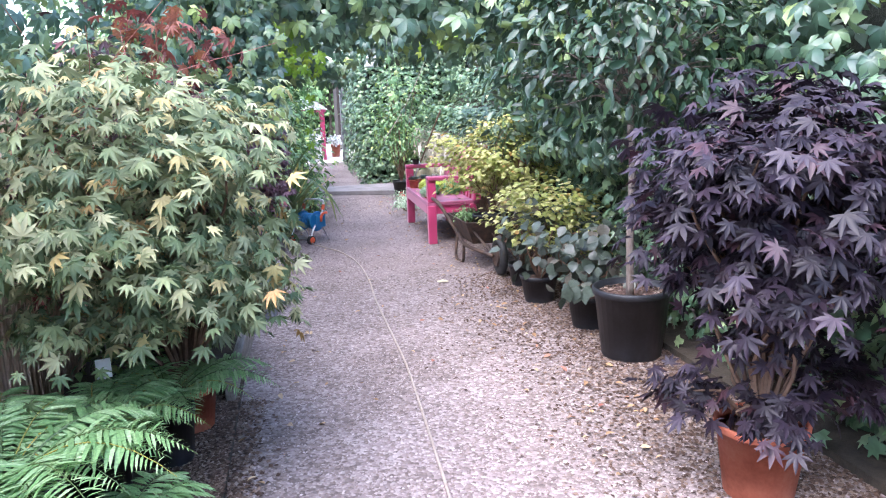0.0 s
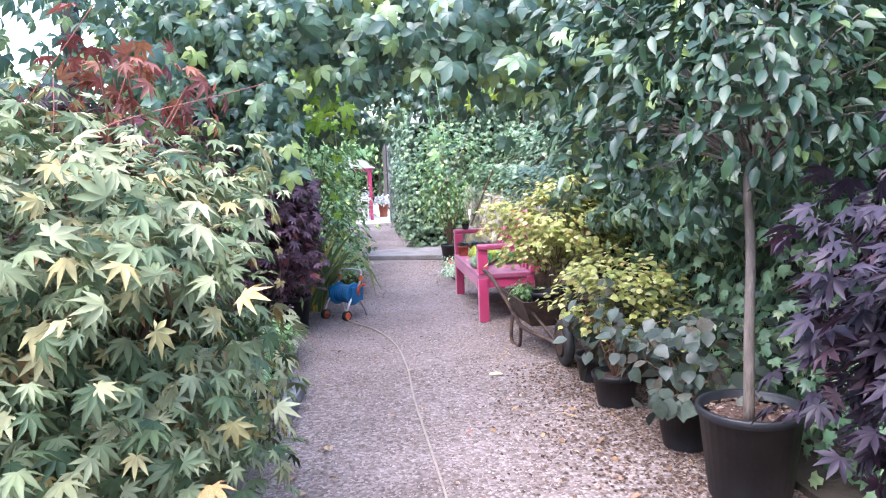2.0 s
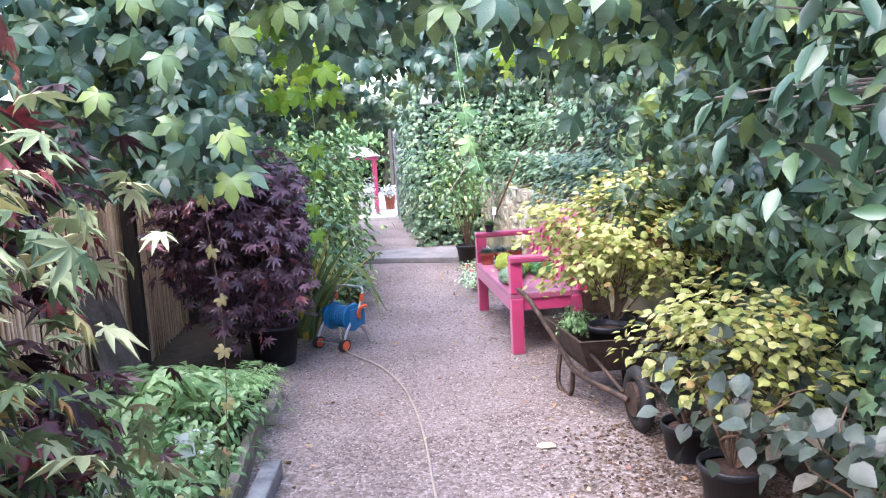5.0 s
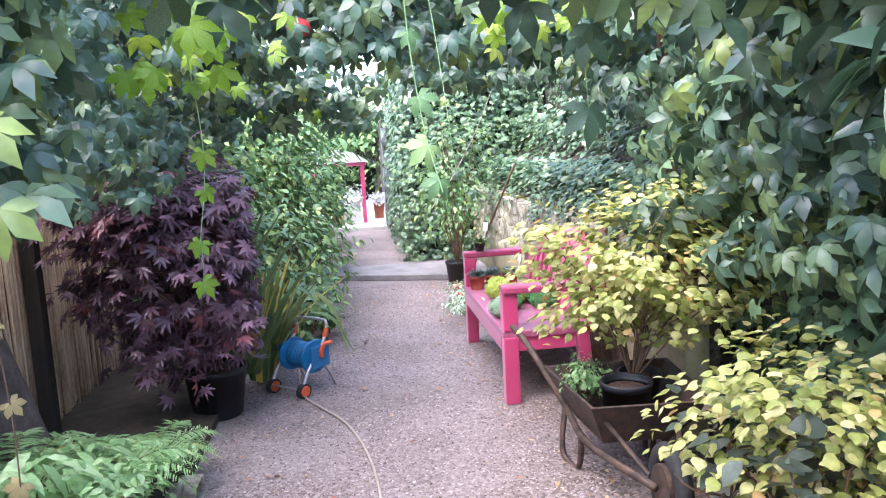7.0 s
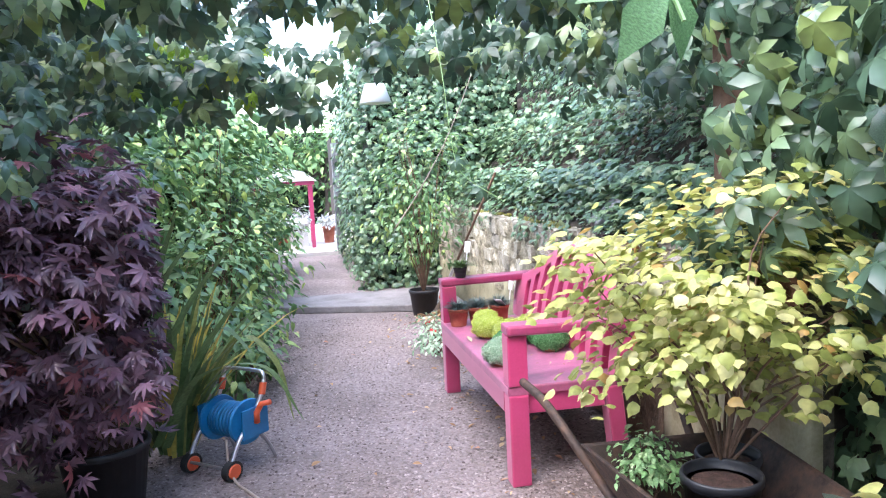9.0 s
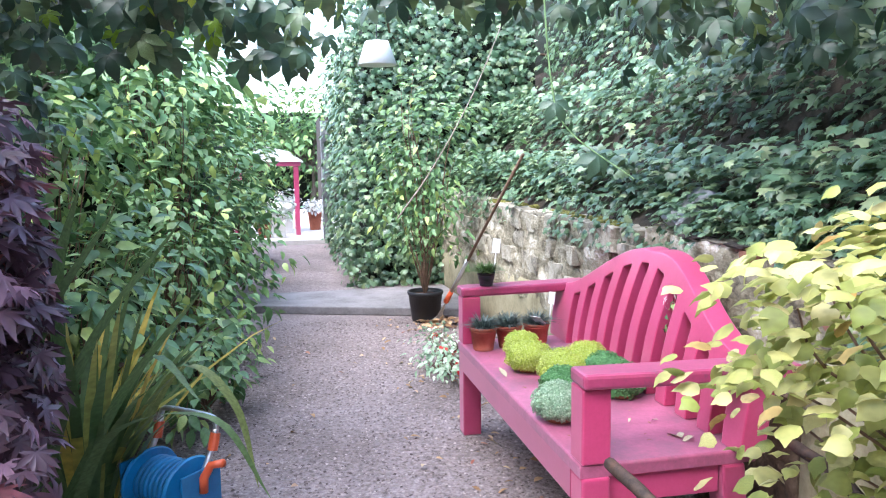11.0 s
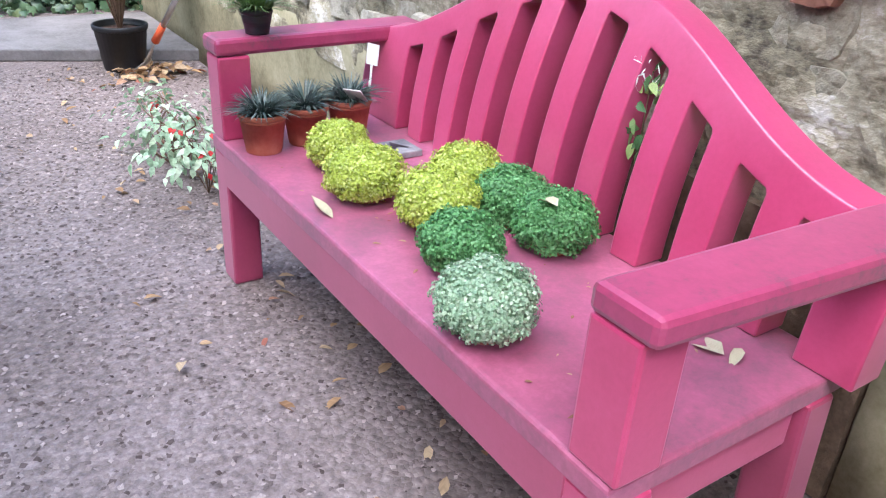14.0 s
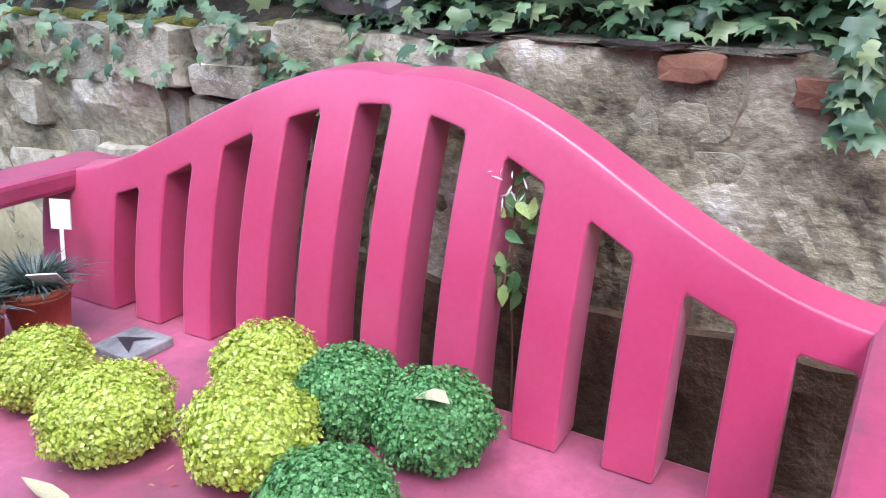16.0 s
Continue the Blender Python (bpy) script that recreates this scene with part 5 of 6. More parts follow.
bm = one_tube([(-0.56, 9.33, 0.27), (-0.555, 9.33, 0.33), (-0.55, 9.36, 0.37), (-0.5, 9.37, 0.385)], 0.016, 0.016, 10)
part("crank", bm, M_ORANGE, reel, "orange crank and hose connector", smooth=True)
part("side_plate", one_box((-0.575, 9.24, 0.19), (-0.565, 9.42, 0.36), 0.004), M_BLUE, reel)
part("side_plate", one_box((-0.875, 9.24, 0.19), (-0.865, 9.42, 0.36), 0.004), M_BLUE, reel)

reel.location = (-0.6, 9.52, 0.0)
reel.rotation_euler = (0, 0, radians(-40))
reel.scale = (0.95, 0.95, 0.84)


# ---- ferns and low plants along the left bed ----
def fern(name, at, n, length, seed, label, upright=0.5):
    """Arching fronds with paired leaflets."""
    g = random.Random(seed)
    t = thing(name, at, label, "fern", "ferns")
    for q in range(n):
        a, l = q * 2.4 + g.uniform(-0.4, 0.4), length * g.uniform(0.75, 1.1)
        d = Vector((math.cos(a), math.sin(a), 0))
        P, N, D, S, rib = [], [], [], [], []
        for i in range(40):
            s = (i + 1) / 40
            p = Vector(at) + d * l * 0.85 * s + Vector((0, 0, l * (upright * 1.5 * s - (upright * 1.1 + 0.15) * s * s)))
            rib.append(p)
            side = Vector((-d.y, d.x, 0))
            if i > 4:
                for e in (-1, 1):
                    P.append(p), D.append(side * e + d * 0.35 + Vector((0, 0, -0.15))), N.append((d.x * -0.2 + g.uniform(-0.3, 0.3), d.y * -0.2 + g.uniform(-0.3, 0.3), 1)), S.append(l * 0.19 * math.sin(math.pi * min(1, s * 0.9 + 0.12)) ** 0.8 + 0.006)
        V, F = oval_leaf(0.15, 0.1, 0.3, rows=(0.0, 0.3, 0.7, 1.0))
        me = strewn("frond", (V, F), np.array([tuple(p) for p in P]), np.array(N, float), np.array([tuple(v) for v in D]), np.array(S))
        fr = part("frond", me, L_FERN, t)
        part("rib", one_tube(rib[::5] + [rib[-1]], 0.003, 0.001, 4), L_STRAP, fr)


pot("plant_pot", (-1.62, 3.4, 0.05), 0.17, 0.42, M_PLASTIC, "black plastic pot under the large fern", "pot", "black plastic pots")
pot("plant_pot", (-1.72, 2.95, 0.05), 0.17, 0.36, M_PLASTIC, "black plastic pot under a fern", "pot", "black plastic pots")
fern("fern", (-1.62, 3.4, 0.43), 26, 0.6, 1, "large green fern with arching fronds beside the path", 0.62)
fern("fern", (-1.3, 4.3, 0.3), 16, 0.5, 2, "pale green fern hanging over a terracotta pot", 0.62)
fern("fern", (-1.35, 7.75, 0.12), 24, 0.52, 3, "bright green fern in the planting bed", 0.8)
fern("fern", (-1.25, 8.15, 0.08), 22, 0.42, 4, "bright green fern at the edge of the gravel", 0.8)
fern("fern", (-1.72, 2.95, 0.38), 24, 0.6, 5, "large green fern with arching fronds in the bed", 0.65)
fern("fern", (-1.75, 7.9, 0.12), 22, 0.55, 6, "bright green fern below the reed screen", 0.85)
pot("plant_pot", (-1.5, 3.92, 0.05), 0.13, 0.28, M_PLASTIC, "black plastic pot hidden under a dense fern", "pot", "black plastic pots")
pot("plant_pot", (-1.75, 3.72, 0.05), 0.13, 0.3, M_PLASTIC, "black plastic pot under fern fronds", "pot", "black plastic pots")
pot("plant_pot", (-1.3, 4.3, 0.05), 0.1, 0.24, M_PLASTIC, "small black plastic pot under a pale fern", "pot", "black plastic pots")
fern("fern", (-1.5, 3.92, 0.31), 26, 0.46, 8, "dense green fern spilling over the edge of the path", 0.75)
fern("fern", (-1.4, 3.48, 0.05), 26, 0.5, 9, "low green fern over the edge of the gravel", 0.85)
fern("fern", (-1.75, 3.72, 0.33), 22, 0.58, 7, "green fern with arching fronds beneath the maple", 0.7)


def low_plant(name, c, rad, n, leaf, material, size, label, category, seed, clumps=30, tight=0.06, base_z=0.05, singles=0, group=""):
    t = thing(name, (c[0], c[1], base_z), label, category, group)
    P, N, D, C = cloud(n, c, rad, clumps, tight, 0.25, 0.9, 0.7, seed, 0.04)
    foliage(t, leaf, P, N, D, rng.uniform(*size, len(P)), material, singles)
    part("branchwork", limbs((c[0], c[1], base_z - 0.005), C, min(24, clumps), 0.005, 0.002, 0.04, seed), M_TWIG, t, kind="stuff")
    return t


t = low_plant("geranium", (-1.3, 6.55, 0.3), (0.25, 0.4, 0.2), 520, GREEN, L_FERN, (0.04, 0.07), "low green plant with small white flowers", "plant", 160)
P, N, D, C = cloud(60, (-1.28, 6.5, 0.36), (0.25, 0.35, 0.2), 22, 0.02, 0.6, 0.9, 0.6, 161, 0.1)
foliage(t, TINY, P, N, D, 0.02, L_FLOWER, 0, "flower")
low_plant("low_shrub", (-1.35, 5.55, 0.42), (0.3, 0.5, 0.3), 420, MAPLE, L_MAPLE, (0.07, 0.105), "low green maple foliage over the edging planks", "shrub", 162, singles=80)
low_plant("low_plant", (-1.5, 7.4, 0.3), (0.38, 0.4, 0.26), 420, oval_leaf(0.3, 0.1, 0.5), L_FERN, (0.1, 0.18), "low plant with long glossy tongue shaped leaves", "plant", 163, singles=80)
low_plant("low_plant", (-1.2, 7.3, 0.24), (0.22, 0.36, 0.2), 620, GREEN, L_FERN, (0.035, 0.062), "fresh green leafy plant at the edge of the bed", "plant", 172, singles=60)
low_plant("low_plant", (-0.62, 10.85, 0.24), (0.3, 0.55, 0.24), 380, GREEN, L_GREEN, (0.06, 0.1), "low leafy green plant reaching over the path", "plant", 169, singles=60)
low_plant("low_plant", (-1.55, 4.9, 0.22), (0.35, 0.5, 0.2), 420, GREEN, L_GREEN, (0.05, 0.08), "dark green ground cover in the planting bed", "plant", 164)
low_plant("green_shrub", (1.62, 3.25, 0.8), (0.28, 0.42, 0.75), 420, GREEN, L_FERN, (0.09, 0.15), "bright green leafy shrub beside the purple maple", "shrub", 165, 30, 0.12, 0.04, 80)
low_plant("low_plant", (0.73, 11.3, 0.14), (0.2, 0.6, 0.12), 420, GREEN, L_CUSHION_P, (0.03, 0.05), "low silvery plant with small red flowers", "plant", 166, 34, 0.05, 0.0)
t = thing("flower", (0.75, 11.0, 0.0), "small red flowers among silvery leaves", "flower")
P, N, D, C = cloud(26, (0.72, 11.0, 0.24), (0.12, 0.45, 0.06), 9, 0.012, 0.4, 0.9, 0.7, 167)
foliage(t, TINY, P, N, D, 0.025, L_RED, 0, "petal")
part("branchwork", limbs((0.75, 11.0, 0.0), C, 9, 0.002, 0.001, 0.03, 168), M_TWIG, t, kind="stuff")

# strap leaves behind the reel
t = thing("strap_plant", (-0.98, 9.6, 0.05), "clump of long arching strap leaves turning yellow", "plant")
part("foliage", blades((-0.92, 9.68, 0.05), 80, 1.05, 0.034, 0.62, 170, 1.15, (0.03, -0.12, 0)), L_STRAP, t, kind="stuff")
for k, pts in enumerate([((-0.75, 9.6, 0.3), (-0.55, 9.55, 0.62), (-0.38, 9.5, 0.5), (-0.31, 9.48, 0.2)), ((-0.8, 9.55, 0.4), (-0.62, 9.4, 0.7), (-0.45, 9.2, 0.6)), ((-0.9, 9.5, 0.5), (-0.85, 9.3, 0.95), (-0.72, 9.1, 1.25)), ((-1.0, 9.4, 0.15), (-0.8, 9.32, 0.72), (-0.48, 9.3, 1.15)), ((-1.05, 9.35, 0.2), (-0.9, 9.26, 0.8), (-0.64, 9.2, 1.2)),
                           ((-0.95, 9.45, 0.15), (-0.7, 9.38, 0.6), (-0.44, 9.34, 0.92)), ((-0.9, 9.42, 0.15), (-0.72, 9.28, 0.5), (-0.42, 9.2, 0.55), (-0.26, 9.16, 0.3))]):
    line = arc(pts, 6)
    V, F = [], []
    for i, p in enumerate(line):
        w = 0.018 * (1 - (i / (len(line) - 1)) ** 3) + 0.001
        V += [(p.x - w, p.y - w * 0.4, p.z), (p.x + w, p.y + w * 0.4, p.z)]
        if i:
            F += [(2 * i - 2, 2 * i - 1, 2 * i + 1), (2 * i - 2, 2 * i + 1, 2 * i)]
    part("blade", tri_mesh("blade", np.array(V), np.array(F)), L_STRAP, t)

# leafy border beyond the reel
for k, (c, rad, n, s) in enumerate([((-1.15, 10.5, 0.55), (0.5, 0.6, 0.55), 900, (0.07, 0.11)), ((-0.85, 11.6, 0.65), (0.52, 0.6, 0.65), 1100, (0.05, 0.1)), ((-0.85, 12.6, 0.85), (0.52, 0.6, 0.85), 1100, (0.07, 0.11)),
                                    ((-1.3, 10.8, 1.35), (0.45, 0.8, 0.5), 800, (0.06, 0.1)), ((-1.0, 12.4, 1.6), (0.45, 0.7, 0.65), 1100, (0.06, 0.1)), ((-0.72, 14.2, 0.85), (0.45, 0.8, 0.9), 1000, (0.07, 0.11)), ((-0.7, 16.2, 0.9), (0.4, 1.2, 0.9), 1100, (0.07, 0.12))]):
    low_plant("border_shrub", c, rad, n, GREEN, L_GREEN, s, "leafy green shrub of the border beside the path", "shrub", 180 + k, 60, 0.13, 0.05, 50, "border shrubs")
pot("plant_pot", (-0.72, 11.75, 0.0), 0.15, 0.2, M_PLASTIC, "dark plastic pot under the border shrubs", "pot", "black plastic pots")

# thin shrub in a black pot by the step, and the rake
pot("plant_pot", (0.9, 12.92, 0.0), 0.145, 0.25, M_PLASTIC, "black plastic pot with a thin twiggy shrub", "pot", "black plastic pots")
t = thing("potted_shrub", (0.9, 12.92, 0.22), "thin twiggy shrub with small yellow green leaves", "shrub")
P, N, D, C = cloud(1400, (0.92, 12.95, 1.25), (0.45, 0.4, 0.85), 60, 0.12, 0.3, 0.7, 0.9, 200, 0.45)
foliage(t, GREEN, P, N, D, rng.uniform(0.05, 0.08, len(P)), L_GREEN, 0)
part("branchwork", limbs((0.9, 12.92, 0.2), C, 24, 0.005, 0.002, 0.05, 201), M_TWIG, t, kind="stuff")
rake = thing("leaf_rake", (1.0, 12.65, 0.0), "leaf rake with a grey shaft leaning on the wall", "rake")
part("shaft", one_tube([(1.102, 12.275, 0.57), (1.28, 11.5, 1.33)], 0.0105, 0.0105, 8), M_TWIG, rake, "brown wooden shaft", smooth=True)
part("ferrule", one_tube([(1.04, 12.55, 0.3), (1.102, 12.275, 0.57)], 0.016, 0.014, 10), M_STEEL, rake, "grey metal tube", smooth=True)
part("sleeve", one_tube([(1.015, 12.65, 0.2), (1.04, 12.55, 0.3)], 0.022, 0.018, 10), M_ORANGE, rake, "orange plastic sleeve", smooth=True)
for k in range(11):
    e = (k - 5) / 5
    part("tine", one_tube([(1.015, 12.65, 0.2), (0.985 + 0.03 * e, 12.75 + 0.05 * e, 0.08), (0.95 + 0.1 * e, 12.8 + 0.09 * e, 0.006)], 0.004, 0.003, 4), M_STEEL, rake)
for k, pts in enumerate([((0.48, 11.5, 0.95), (0.7, 11.5, 1.25), (0.95, 11.45, 1.7), (1.2, 11.4, 2.3))]):
    solid("dead_stem", one_tube(arc(pts, 6), 0.005, 0.003, 6), M_HOSE, "bare pale dead stem hanging from the climbers", "stem", "dead stems", smooth=True)

# slates, planks and stones by the left bed
for k, (y, h, w, x) in enumerate([(8.15, 0.8, 0.34, -1.84), (8.5, 0.7, 0.3, -1.86)]):
    m = Matrix.Rotation(radians(-14), 4, "Y") @ Matrix.Rotation(radians(4 * k), 4, "X")
    bm = one_box((-0.012, -w / 2, 0), (0.012, w / 2, h), 0.004)
    bmesh.ops.transform(bm, matrix=Matrix.Translation((x, y, 0.05)) @ m, verts=bm.verts)
    solid("stone_slab", bm, M_FLAG, "brownish stone slab leaning against the reed screen", "slab", "stone slabs")
for k, (y0, y1, x, h) in enumerate([(4.9, 6.35, -1.1, 0.16), (6.4, 7.9, -1.06, 0.13)  ]):
    bm = one_box((x - 0.025, y0, 0.0), (x + 0.025, y1, h), 0.006, Matrix.Rotation(radians(1.5 * (k - 1)), 4, "Z"))
    solid("edging_plank", bm, M_OLDWOOD, "weathered grey plank edging the planting bed", "plank", "edging planks")
bm = one_box((-0.045, -0.34, 0.0), (0.045, 0.34, 0.09), 0.01)
bmesh.ops.transform(bm, matrix=Matrix.Translation((-0.95, 6.82, 0.0)) @ Matrix.Rotation(radians(-5), 4, "Z"), verts=bm.verts)
solid("stone_kerb", bm, M_SLATE, "grey stone block lying at the edge of the gravel", "stone")
bm = rough_stone((-1.08, 7.85, 0.0), (-0.98, 8.05, 0.1), 4.0)
solid("edging_stone", bm, M_STONE, "rough stone at the corner of the bed", "stone")
pot("terracotta_pot", (-1.2, 6.35, 0.05), 0.07, 0.13, M_TERRA, "small terracotta pot among the low plants", "pot", "terracotta pots")
plant_tag((-1.25, 5.95, 0.35), 0.25, 0.06, radians(20), "white plastic plant label in the bed")
plant_tag((-1.2, 6.72, 0.13), 0.28, 0.075, radians(25), "white plastic plant label among the daisies")
plant_tag((-1.55, 4.35, 0.3), 0.2, 0.06, radians(20), "white plastic plant label beside the maple")
bm = rough_stone((-0.02, -0.11, -0.1), (0.02, 0.11, 0.1), 7.0, 0.3)
bmesh.ops.transform(bm, matrix=Matrix.Translation((1.46, 9.8, 1.085)) @ Matrix.Rotation(radians(52), 4, "Y") @ Matrix.Rotation(radians(12), 4, "X"), verts=bm.verts)
solid("loose_slab", bm, M_SLATE, "flat grey stone lying on top of the wall", "stone")

# hanging lamp shade at the hedge
lamp = thing("lamp_shade", (0.47, 12.25, 1.955), "white conical lamp shade hanging by the hedge", "lamp")
part("shade", lathe([(0.13, 0.0), (0.135, 0.002), (0.085, 0.15), (0.08, 0.16), (0.081, 0.15), (0.128, 0.004)], (0.47, 12.25, 1.955), 28), M_WHITE, lamp, smooth=True)
part("cord", one_tube([(0.47, 12.25, 2.115), (0.47, 12.25, 2.62)], 0.004, 0.004, 6), M_PLASTIC, lamp)
part("hanger", one_tube([(0.47, 12.25, 2.62), (0.9, 14.6, 2.5), (2.7, 14.9, 2.4)], 0.012, 0.012, 6), M_TWIG, lamp)
box_thing = thing("floodlight", (-0.1, 8.82, 2.24), "small dark floodlight with a glass front under the arch", "lamp")
part("housing", one_box((-0.17, 8.76, 2.2), (0.0, 8.84, 2.31), 0.01), M_PLASTIC, box_thing)
part("lens", one_box((-0.155, 8.752, 2.215), (-0.015, 8.758, 2.295), 0.002), M_SLATE, box_thing, "greyish glass front")
part("bracket", one_box((-0.1, 8.80, 2.312), (-0.07, 8.84, 2.56), 0.002), M_PLASTIC, box_thing)
red = thing("ornament", (-0.42, 8.5, 2.14), "small red and white ornament hanging in the creeper", "ornament")
part("body", lathe([(0.01, -0.05), (0.045, -0.03), (0.06, 0.0), (0.045, 0.035), (0.01, 0.05)], (-0.42, 8.5, 2.14), 16), L_RED, red, smooth=True)
part("cord", one_tube([(-0.42, 8.5, 2.19), (-0.42, 8.6, 2.4), (-0.42, 8.8, 2.56)], 0.003, 0.003, 5), M_PLASTIC, red)

# stall on the far patio
stall = thing("canopy_stall", (-0.4, 19.8, 0.13), "small pink framed canopy with a white top", "canopy")
for x in (-0.95, 0.0):
    for y in (19.35, 20.5):
        part("leg", one_box((x - 0.035, y - 0.035, 0.13), (x + 0.035, y + 0.035, 1.23), 0.005), M_PINK, stall)
for y in (19.35, 20.5):
    part("beam", one_box((-1.02, y - 0.055, 1.231), (0.07, y + 0.055, 1.30), 0.008), M_PINK, stall)
bm = bmesh.new()
prof = [(-1.06, 1.305), (-0.85, 1.46), (-0.47, 1.55), (-0.1, 1.46), (0.11, 1.305)]
rows = [[bm.verts.new((x, y, z)) for x, z in prof] + [bm.verts.new((x, y, z - 0.02)) for x, z in reversed(prof)] for y in (19.25, 19.95, 20.6)]
for a, b in zip(rows, rows[1:]):
    for k in range(10):
        bm.faces.new((a[k], b[k], b[(k + 1) % 10], a[(k + 1) % 10]))
bm.faces.new(rows[0]), bm.faces.new(rows[-1][::-1])
part("roof", bm, M_CLOTH, stall, "white canvas top")
bm = bmesh.new()
front = [bm.verts.new((x, 19.262, z - 0.004)) for x, z in prof]
back = [bm.verts.new((x, 19.27, z - 0.004)) for x, z in prof]
bm.faces.new(front), bm.faces.new(back[::-1])
for k in range(5):
    bm.faces.new((front[k], back[k], back[(k + 1) % 5], front[(k + 1) % 5]))
bmesh.ops.recalc_face_normals(bm, faces=bm.faces)
part("gable", bm, M_CLOTH, stall, "white canvas gable")
for k, (x, y, r, h) in enumerate([(-0.3, 18.95, 0.13, 0.34), (-0.52, 19.05, 0.12, 0.3), (-0.2, 19.75, 0.15, 0.45), (0.3, 20.2, 0.12, 0.3)]):
    pot("planter", (x, y, 0.13), r, h, M_CLOTH if k % 2 == 0 else M_TERRA, "pale planter on the far patio", "pot", "patio planters")
    low_plant("patio_plant", (x, y, 0.13 + h + 0.1), (0.2, 0.18, 0.2), 260, TINY, L_FERN if k == 1 else L_FLOWER, (0.05, 0.085), "pale flowering plant on the far patio", "plant", 210 + k, 12, 0.05, 0.13 + h - 0.03, 0, "patio plants")
slab("shed_far", (0.55, 22.8, 0.13), (2.6, 24.5, 2.2), M_DARKWOOD, "dark timber shed beyond the patio", "shed")
solid("dark_post", one_box((0.36, 18.46, 0.13), (0.5, 18.62, 1.9), 0.01), M_SLATE, "dark grey post at the end of the hedge", "post")

# far trees round the garden
for k, (c, rad, n) in enumerate([((-4.2, 20, 2.6), (2.6, 3.0, 2.4), 1500), ((-2.7, 15.5, 2.3), (1.3, 2.4, 1.9), 2600), ((-2.2, 12.6, 2.1), (0.8, 1.3, 1.0), 1300), ((2.6, 19.5, 2.6), (1.7, 3.0, 2.0), 1500), ((-1.8, 26.8, 1.9), (2.4, 0.9, 1.5), 1500), ((-1.35, 13.4, 1.9), (0.55, 0.9, 0.6), 900), ((0.5, 27.2, 1.6), (1.6, 0.8, 1.4), 1100), ((1.9, 26.5, 2.4), (2.0, 0.8, 2.2), 1100),
                                 ((4.2, 14.0, 3.2), (1.3, 4.0, 1.8), 1500)]):
    t = thing("tree", (c[0], c[1], 0), "leafy tree standing round the garden", "tree", "surrounding trees")
    part("trunk", one_tube(arc([(c[0], c[1], 0), (c[0] + 0.1, c[1], c[2] * 0.5), (c[0], c[1] + 0.1, c[2])], 4), 0.12, 0.05, 8), M_BARK, t, smooth=True)
    P, N, D, C = cloud(n, c, rad, 90, 0.3, 0.35, 0.7, 0.8, 220 + k, 0.3)
    foliage(t, GREEN, P, N, D, rng.uniform(0.15, 0.24, len(P)), L_GREEN, 0)
    part("branchwork", limbs((c[0], c[1], c[2] * 0.7), C, 24, 0.03, 0.008, 0.2, 230 + k), M_BARK, t, kind="stuff")

# ---- loose gravel and fallen leaves ----
def crumbs(name, n, y0, y1, power, sizes, material, label):
    """Loose chips strewn over the way."""
    P = np.stack([rng.uniform(-1.02, 1.3, n), y0 + (y1 - y0) * rng.random(n) ** power, np.full(n, 0.001)], 1)
    a = rng.uniform(0, math.tau, n)
    N = np.stack([rng.normal(0, 0.3, n), rng.normal(0, 0.3, n), np.ones(n)], 1)
    solid(name, strewn(name, CHIP, P, N, np.stack([np.cos(a), np.sin(a), np.zeros(n)], 1), rng.uniform(*sizes, n)), material, label, "gravel", kind="stuff")


crumbs("gravel", 36000, 3.3, 9.0, 1.35, (0.006, 0.019), M_CHIP, "loose pinkish grey stone and bark chips")
crumbs("earth_crumbs", 34000, 7.2, 13.1, 0.8, (0.006, 0.022), M_SOILCHIP, "dark crumbs of earth and bark on the path")
n = 9000
P = np.stack([-1.16 + rng.normal(0, 0.09, n), rng.uniform(3.2, 5.0, n), np.full(n, 0.004)], 1)
n = 15000
P = np.concatenate([P, np.stack([1.36 - np.abs(rng.normal(0, 0.42, n)), rng.uniform(2.6, 7.4, n), np.full(n, 0.004)], 1)])
P[:, 2] = np.where(P[:, 0] < -1.08, 0.052, np.where(P[:, 0] > 1.36, 0.042, 0.004))
n = len(P)
a = rng.uniform(0, math.tau, n)
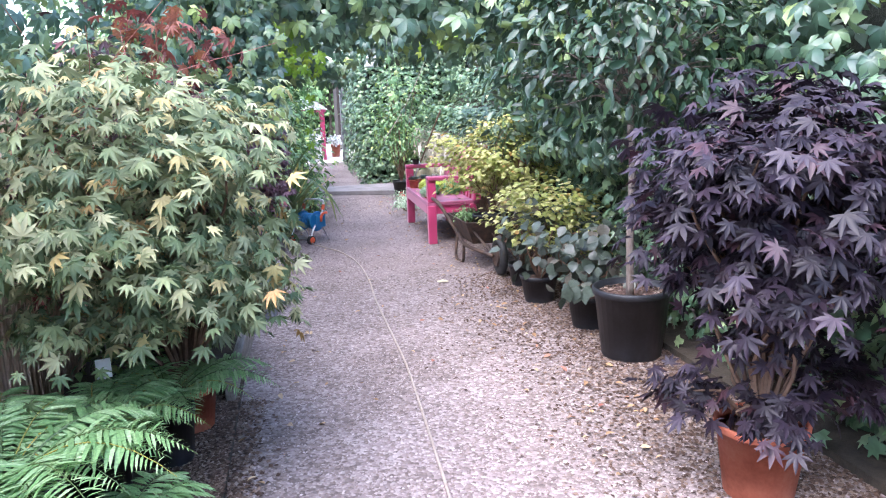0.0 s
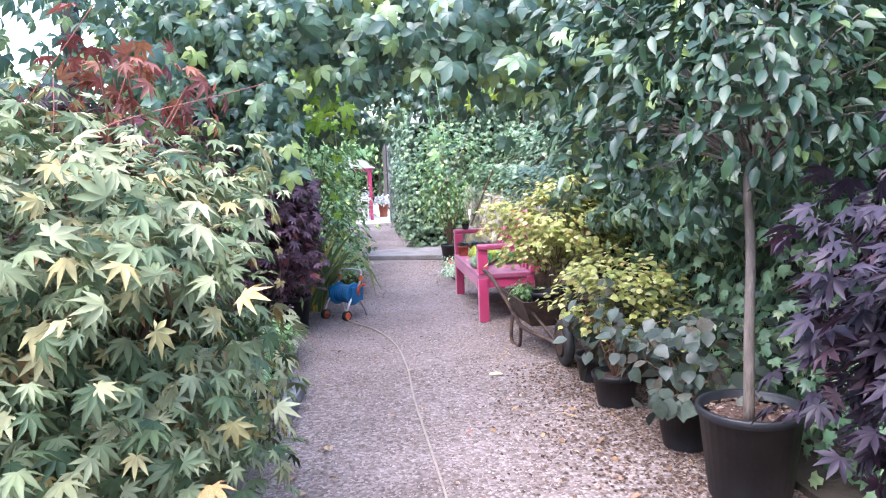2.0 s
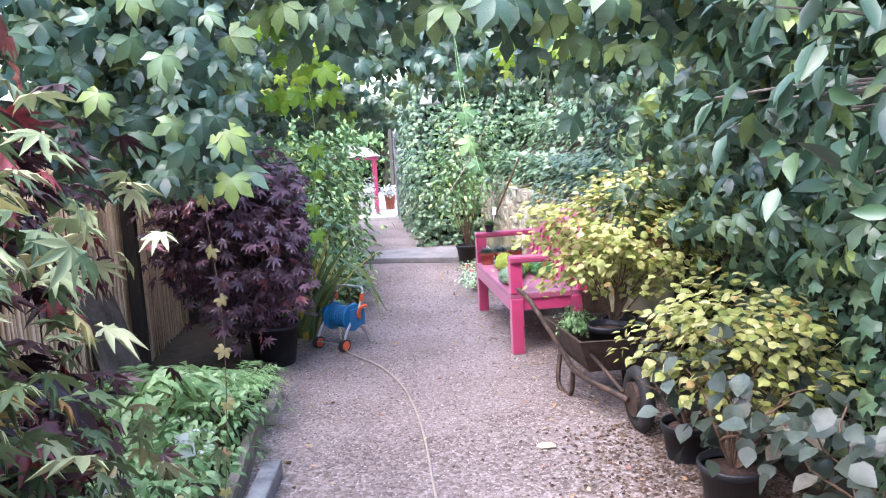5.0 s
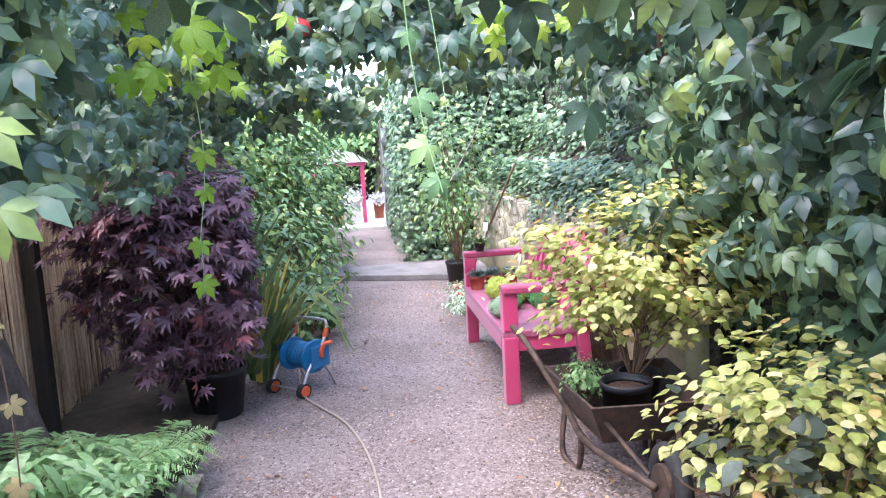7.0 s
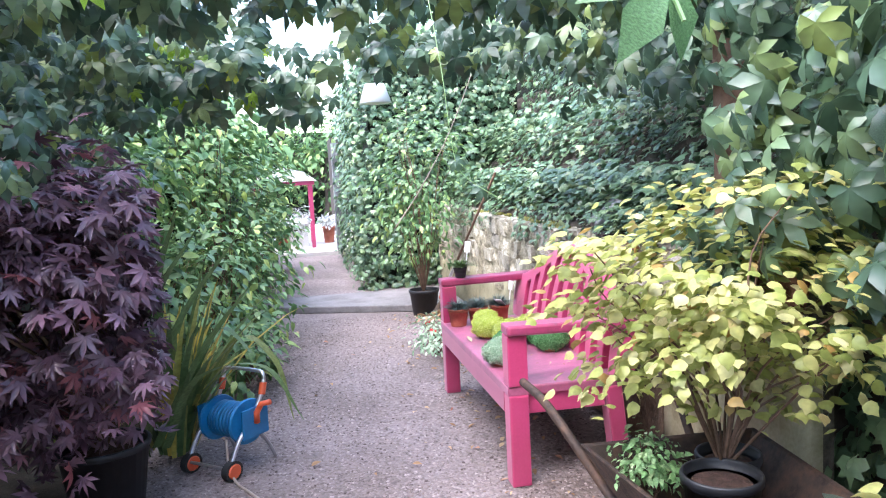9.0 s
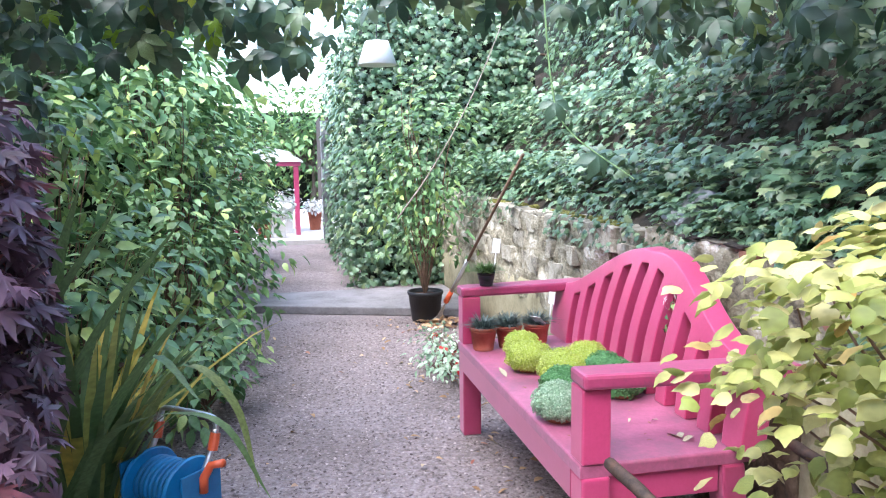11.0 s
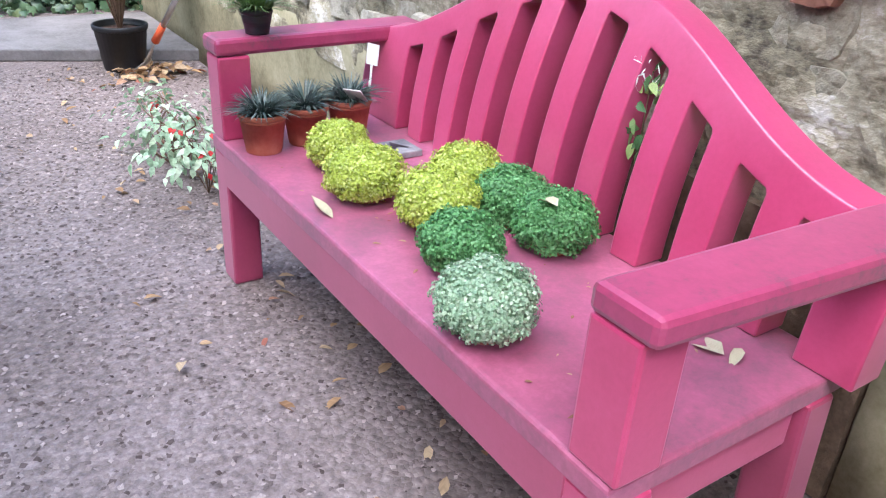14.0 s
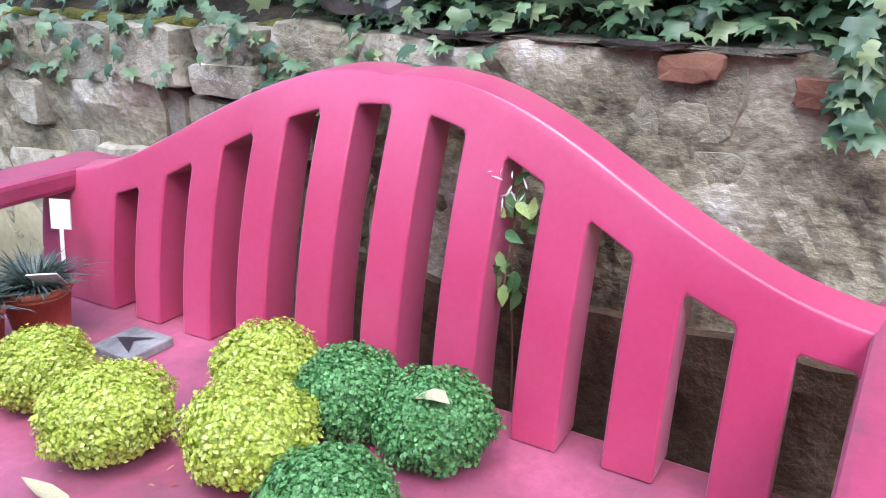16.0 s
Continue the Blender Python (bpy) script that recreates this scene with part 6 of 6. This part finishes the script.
solid("bark_chips", strewn("bark_chips", CHIP, P, np.stack([rng.normal(0, 0.3, n), rng.normal(0, 0.3, n), np.ones(n)], 1), np.stack([np.cos(a), np.sin(a), np.zeros(n)], 1), rng.uniform(0.01, 0.03, n)), M_BARKCHIP, "brown bark chips along the edges of the path", "bark", kind="stuff")
n = 420
side = rng.random(n)
x = np.where(side < 0.6, rng.normal(0.75, 0.2, n), np.where(side < 0.8, rng.normal(-0.85, 0.12, n), rng.uniform(-0.9, 0.9, n)))
P = np.stack([x, rng.uniform(3.4, 13.0, n), np.full(n, 0.014)], 1)
a = rng.uniform(0, math.tau, n)
N = np.stack([rng.normal(0, 0.25, n), rng.normal(0, 0.25, n), np.ones(n)], 1)
D = np.stack([np.cos(a), np.sin(a), np.zeros(n)], 1)
solid("leaf_litter", strewn("leaf_litter", oval_leaf(0.5, 0.25, 0.15), P, N, D, rng.uniform(0.02, 0.055, n)), M_LITTER, "dry brown leaves scattered on the gravel", "leaves", kind="stuff")
n = 60
P = np.stack([rng.normal(1.0, 0.1, n), rng.normal(12.72, 0.1, n), rng.uniform(0.012, 0.04, n)], 1)
a = rng.uniform(0, math.tau, n)
solid("leaf_pile", strewn("leaf_pile", oval_leaf(0.6, 0.25, 0.25), P, np.stack([rng.normal(0, 0.4, n), rng.normal(0, 0.4, n), np.ones(n)], 1), np.stack([np.cos(a), np.sin(a), np.zeros(n)], 1), rng.uniform(0.05, 0.09, n)), M_LITTER, "small heap of dry leaves under the rake", "leaves", kind="stuff")
n = 70
P = np.stack([rng.uniform(0.64, 1.04, n), rng.uniform(8.96, 10.3, n), np.full(n, 0.4455)], 1)
a = rng.uniform(0, math.tau, n)
solid("seat_debris", strewn("seat_debris", oval_leaf(0.4, 0.2, 0.1), P, np.tile([0.0, 0, 1], (n, 1)), np.stack([np.cos(a), np.sin(a), np.zeros(n)], 1), rng.uniform(0.006, 0.02, n)), M_LITTER, "tiny dry bits scattered on the bench seat", "debris", kind="stuff")
t = thing("paper_scrap", (0.42, 7.16, 0.012), "crumpled pale leaf scrap on the gravel", "litter")
part("sheet", tri_mesh("sheet", GOLD[0] * 0.11 + np.array((0.42, 7.16, 0.02)), GOLD[1]), M_PALE_LEAF, t)
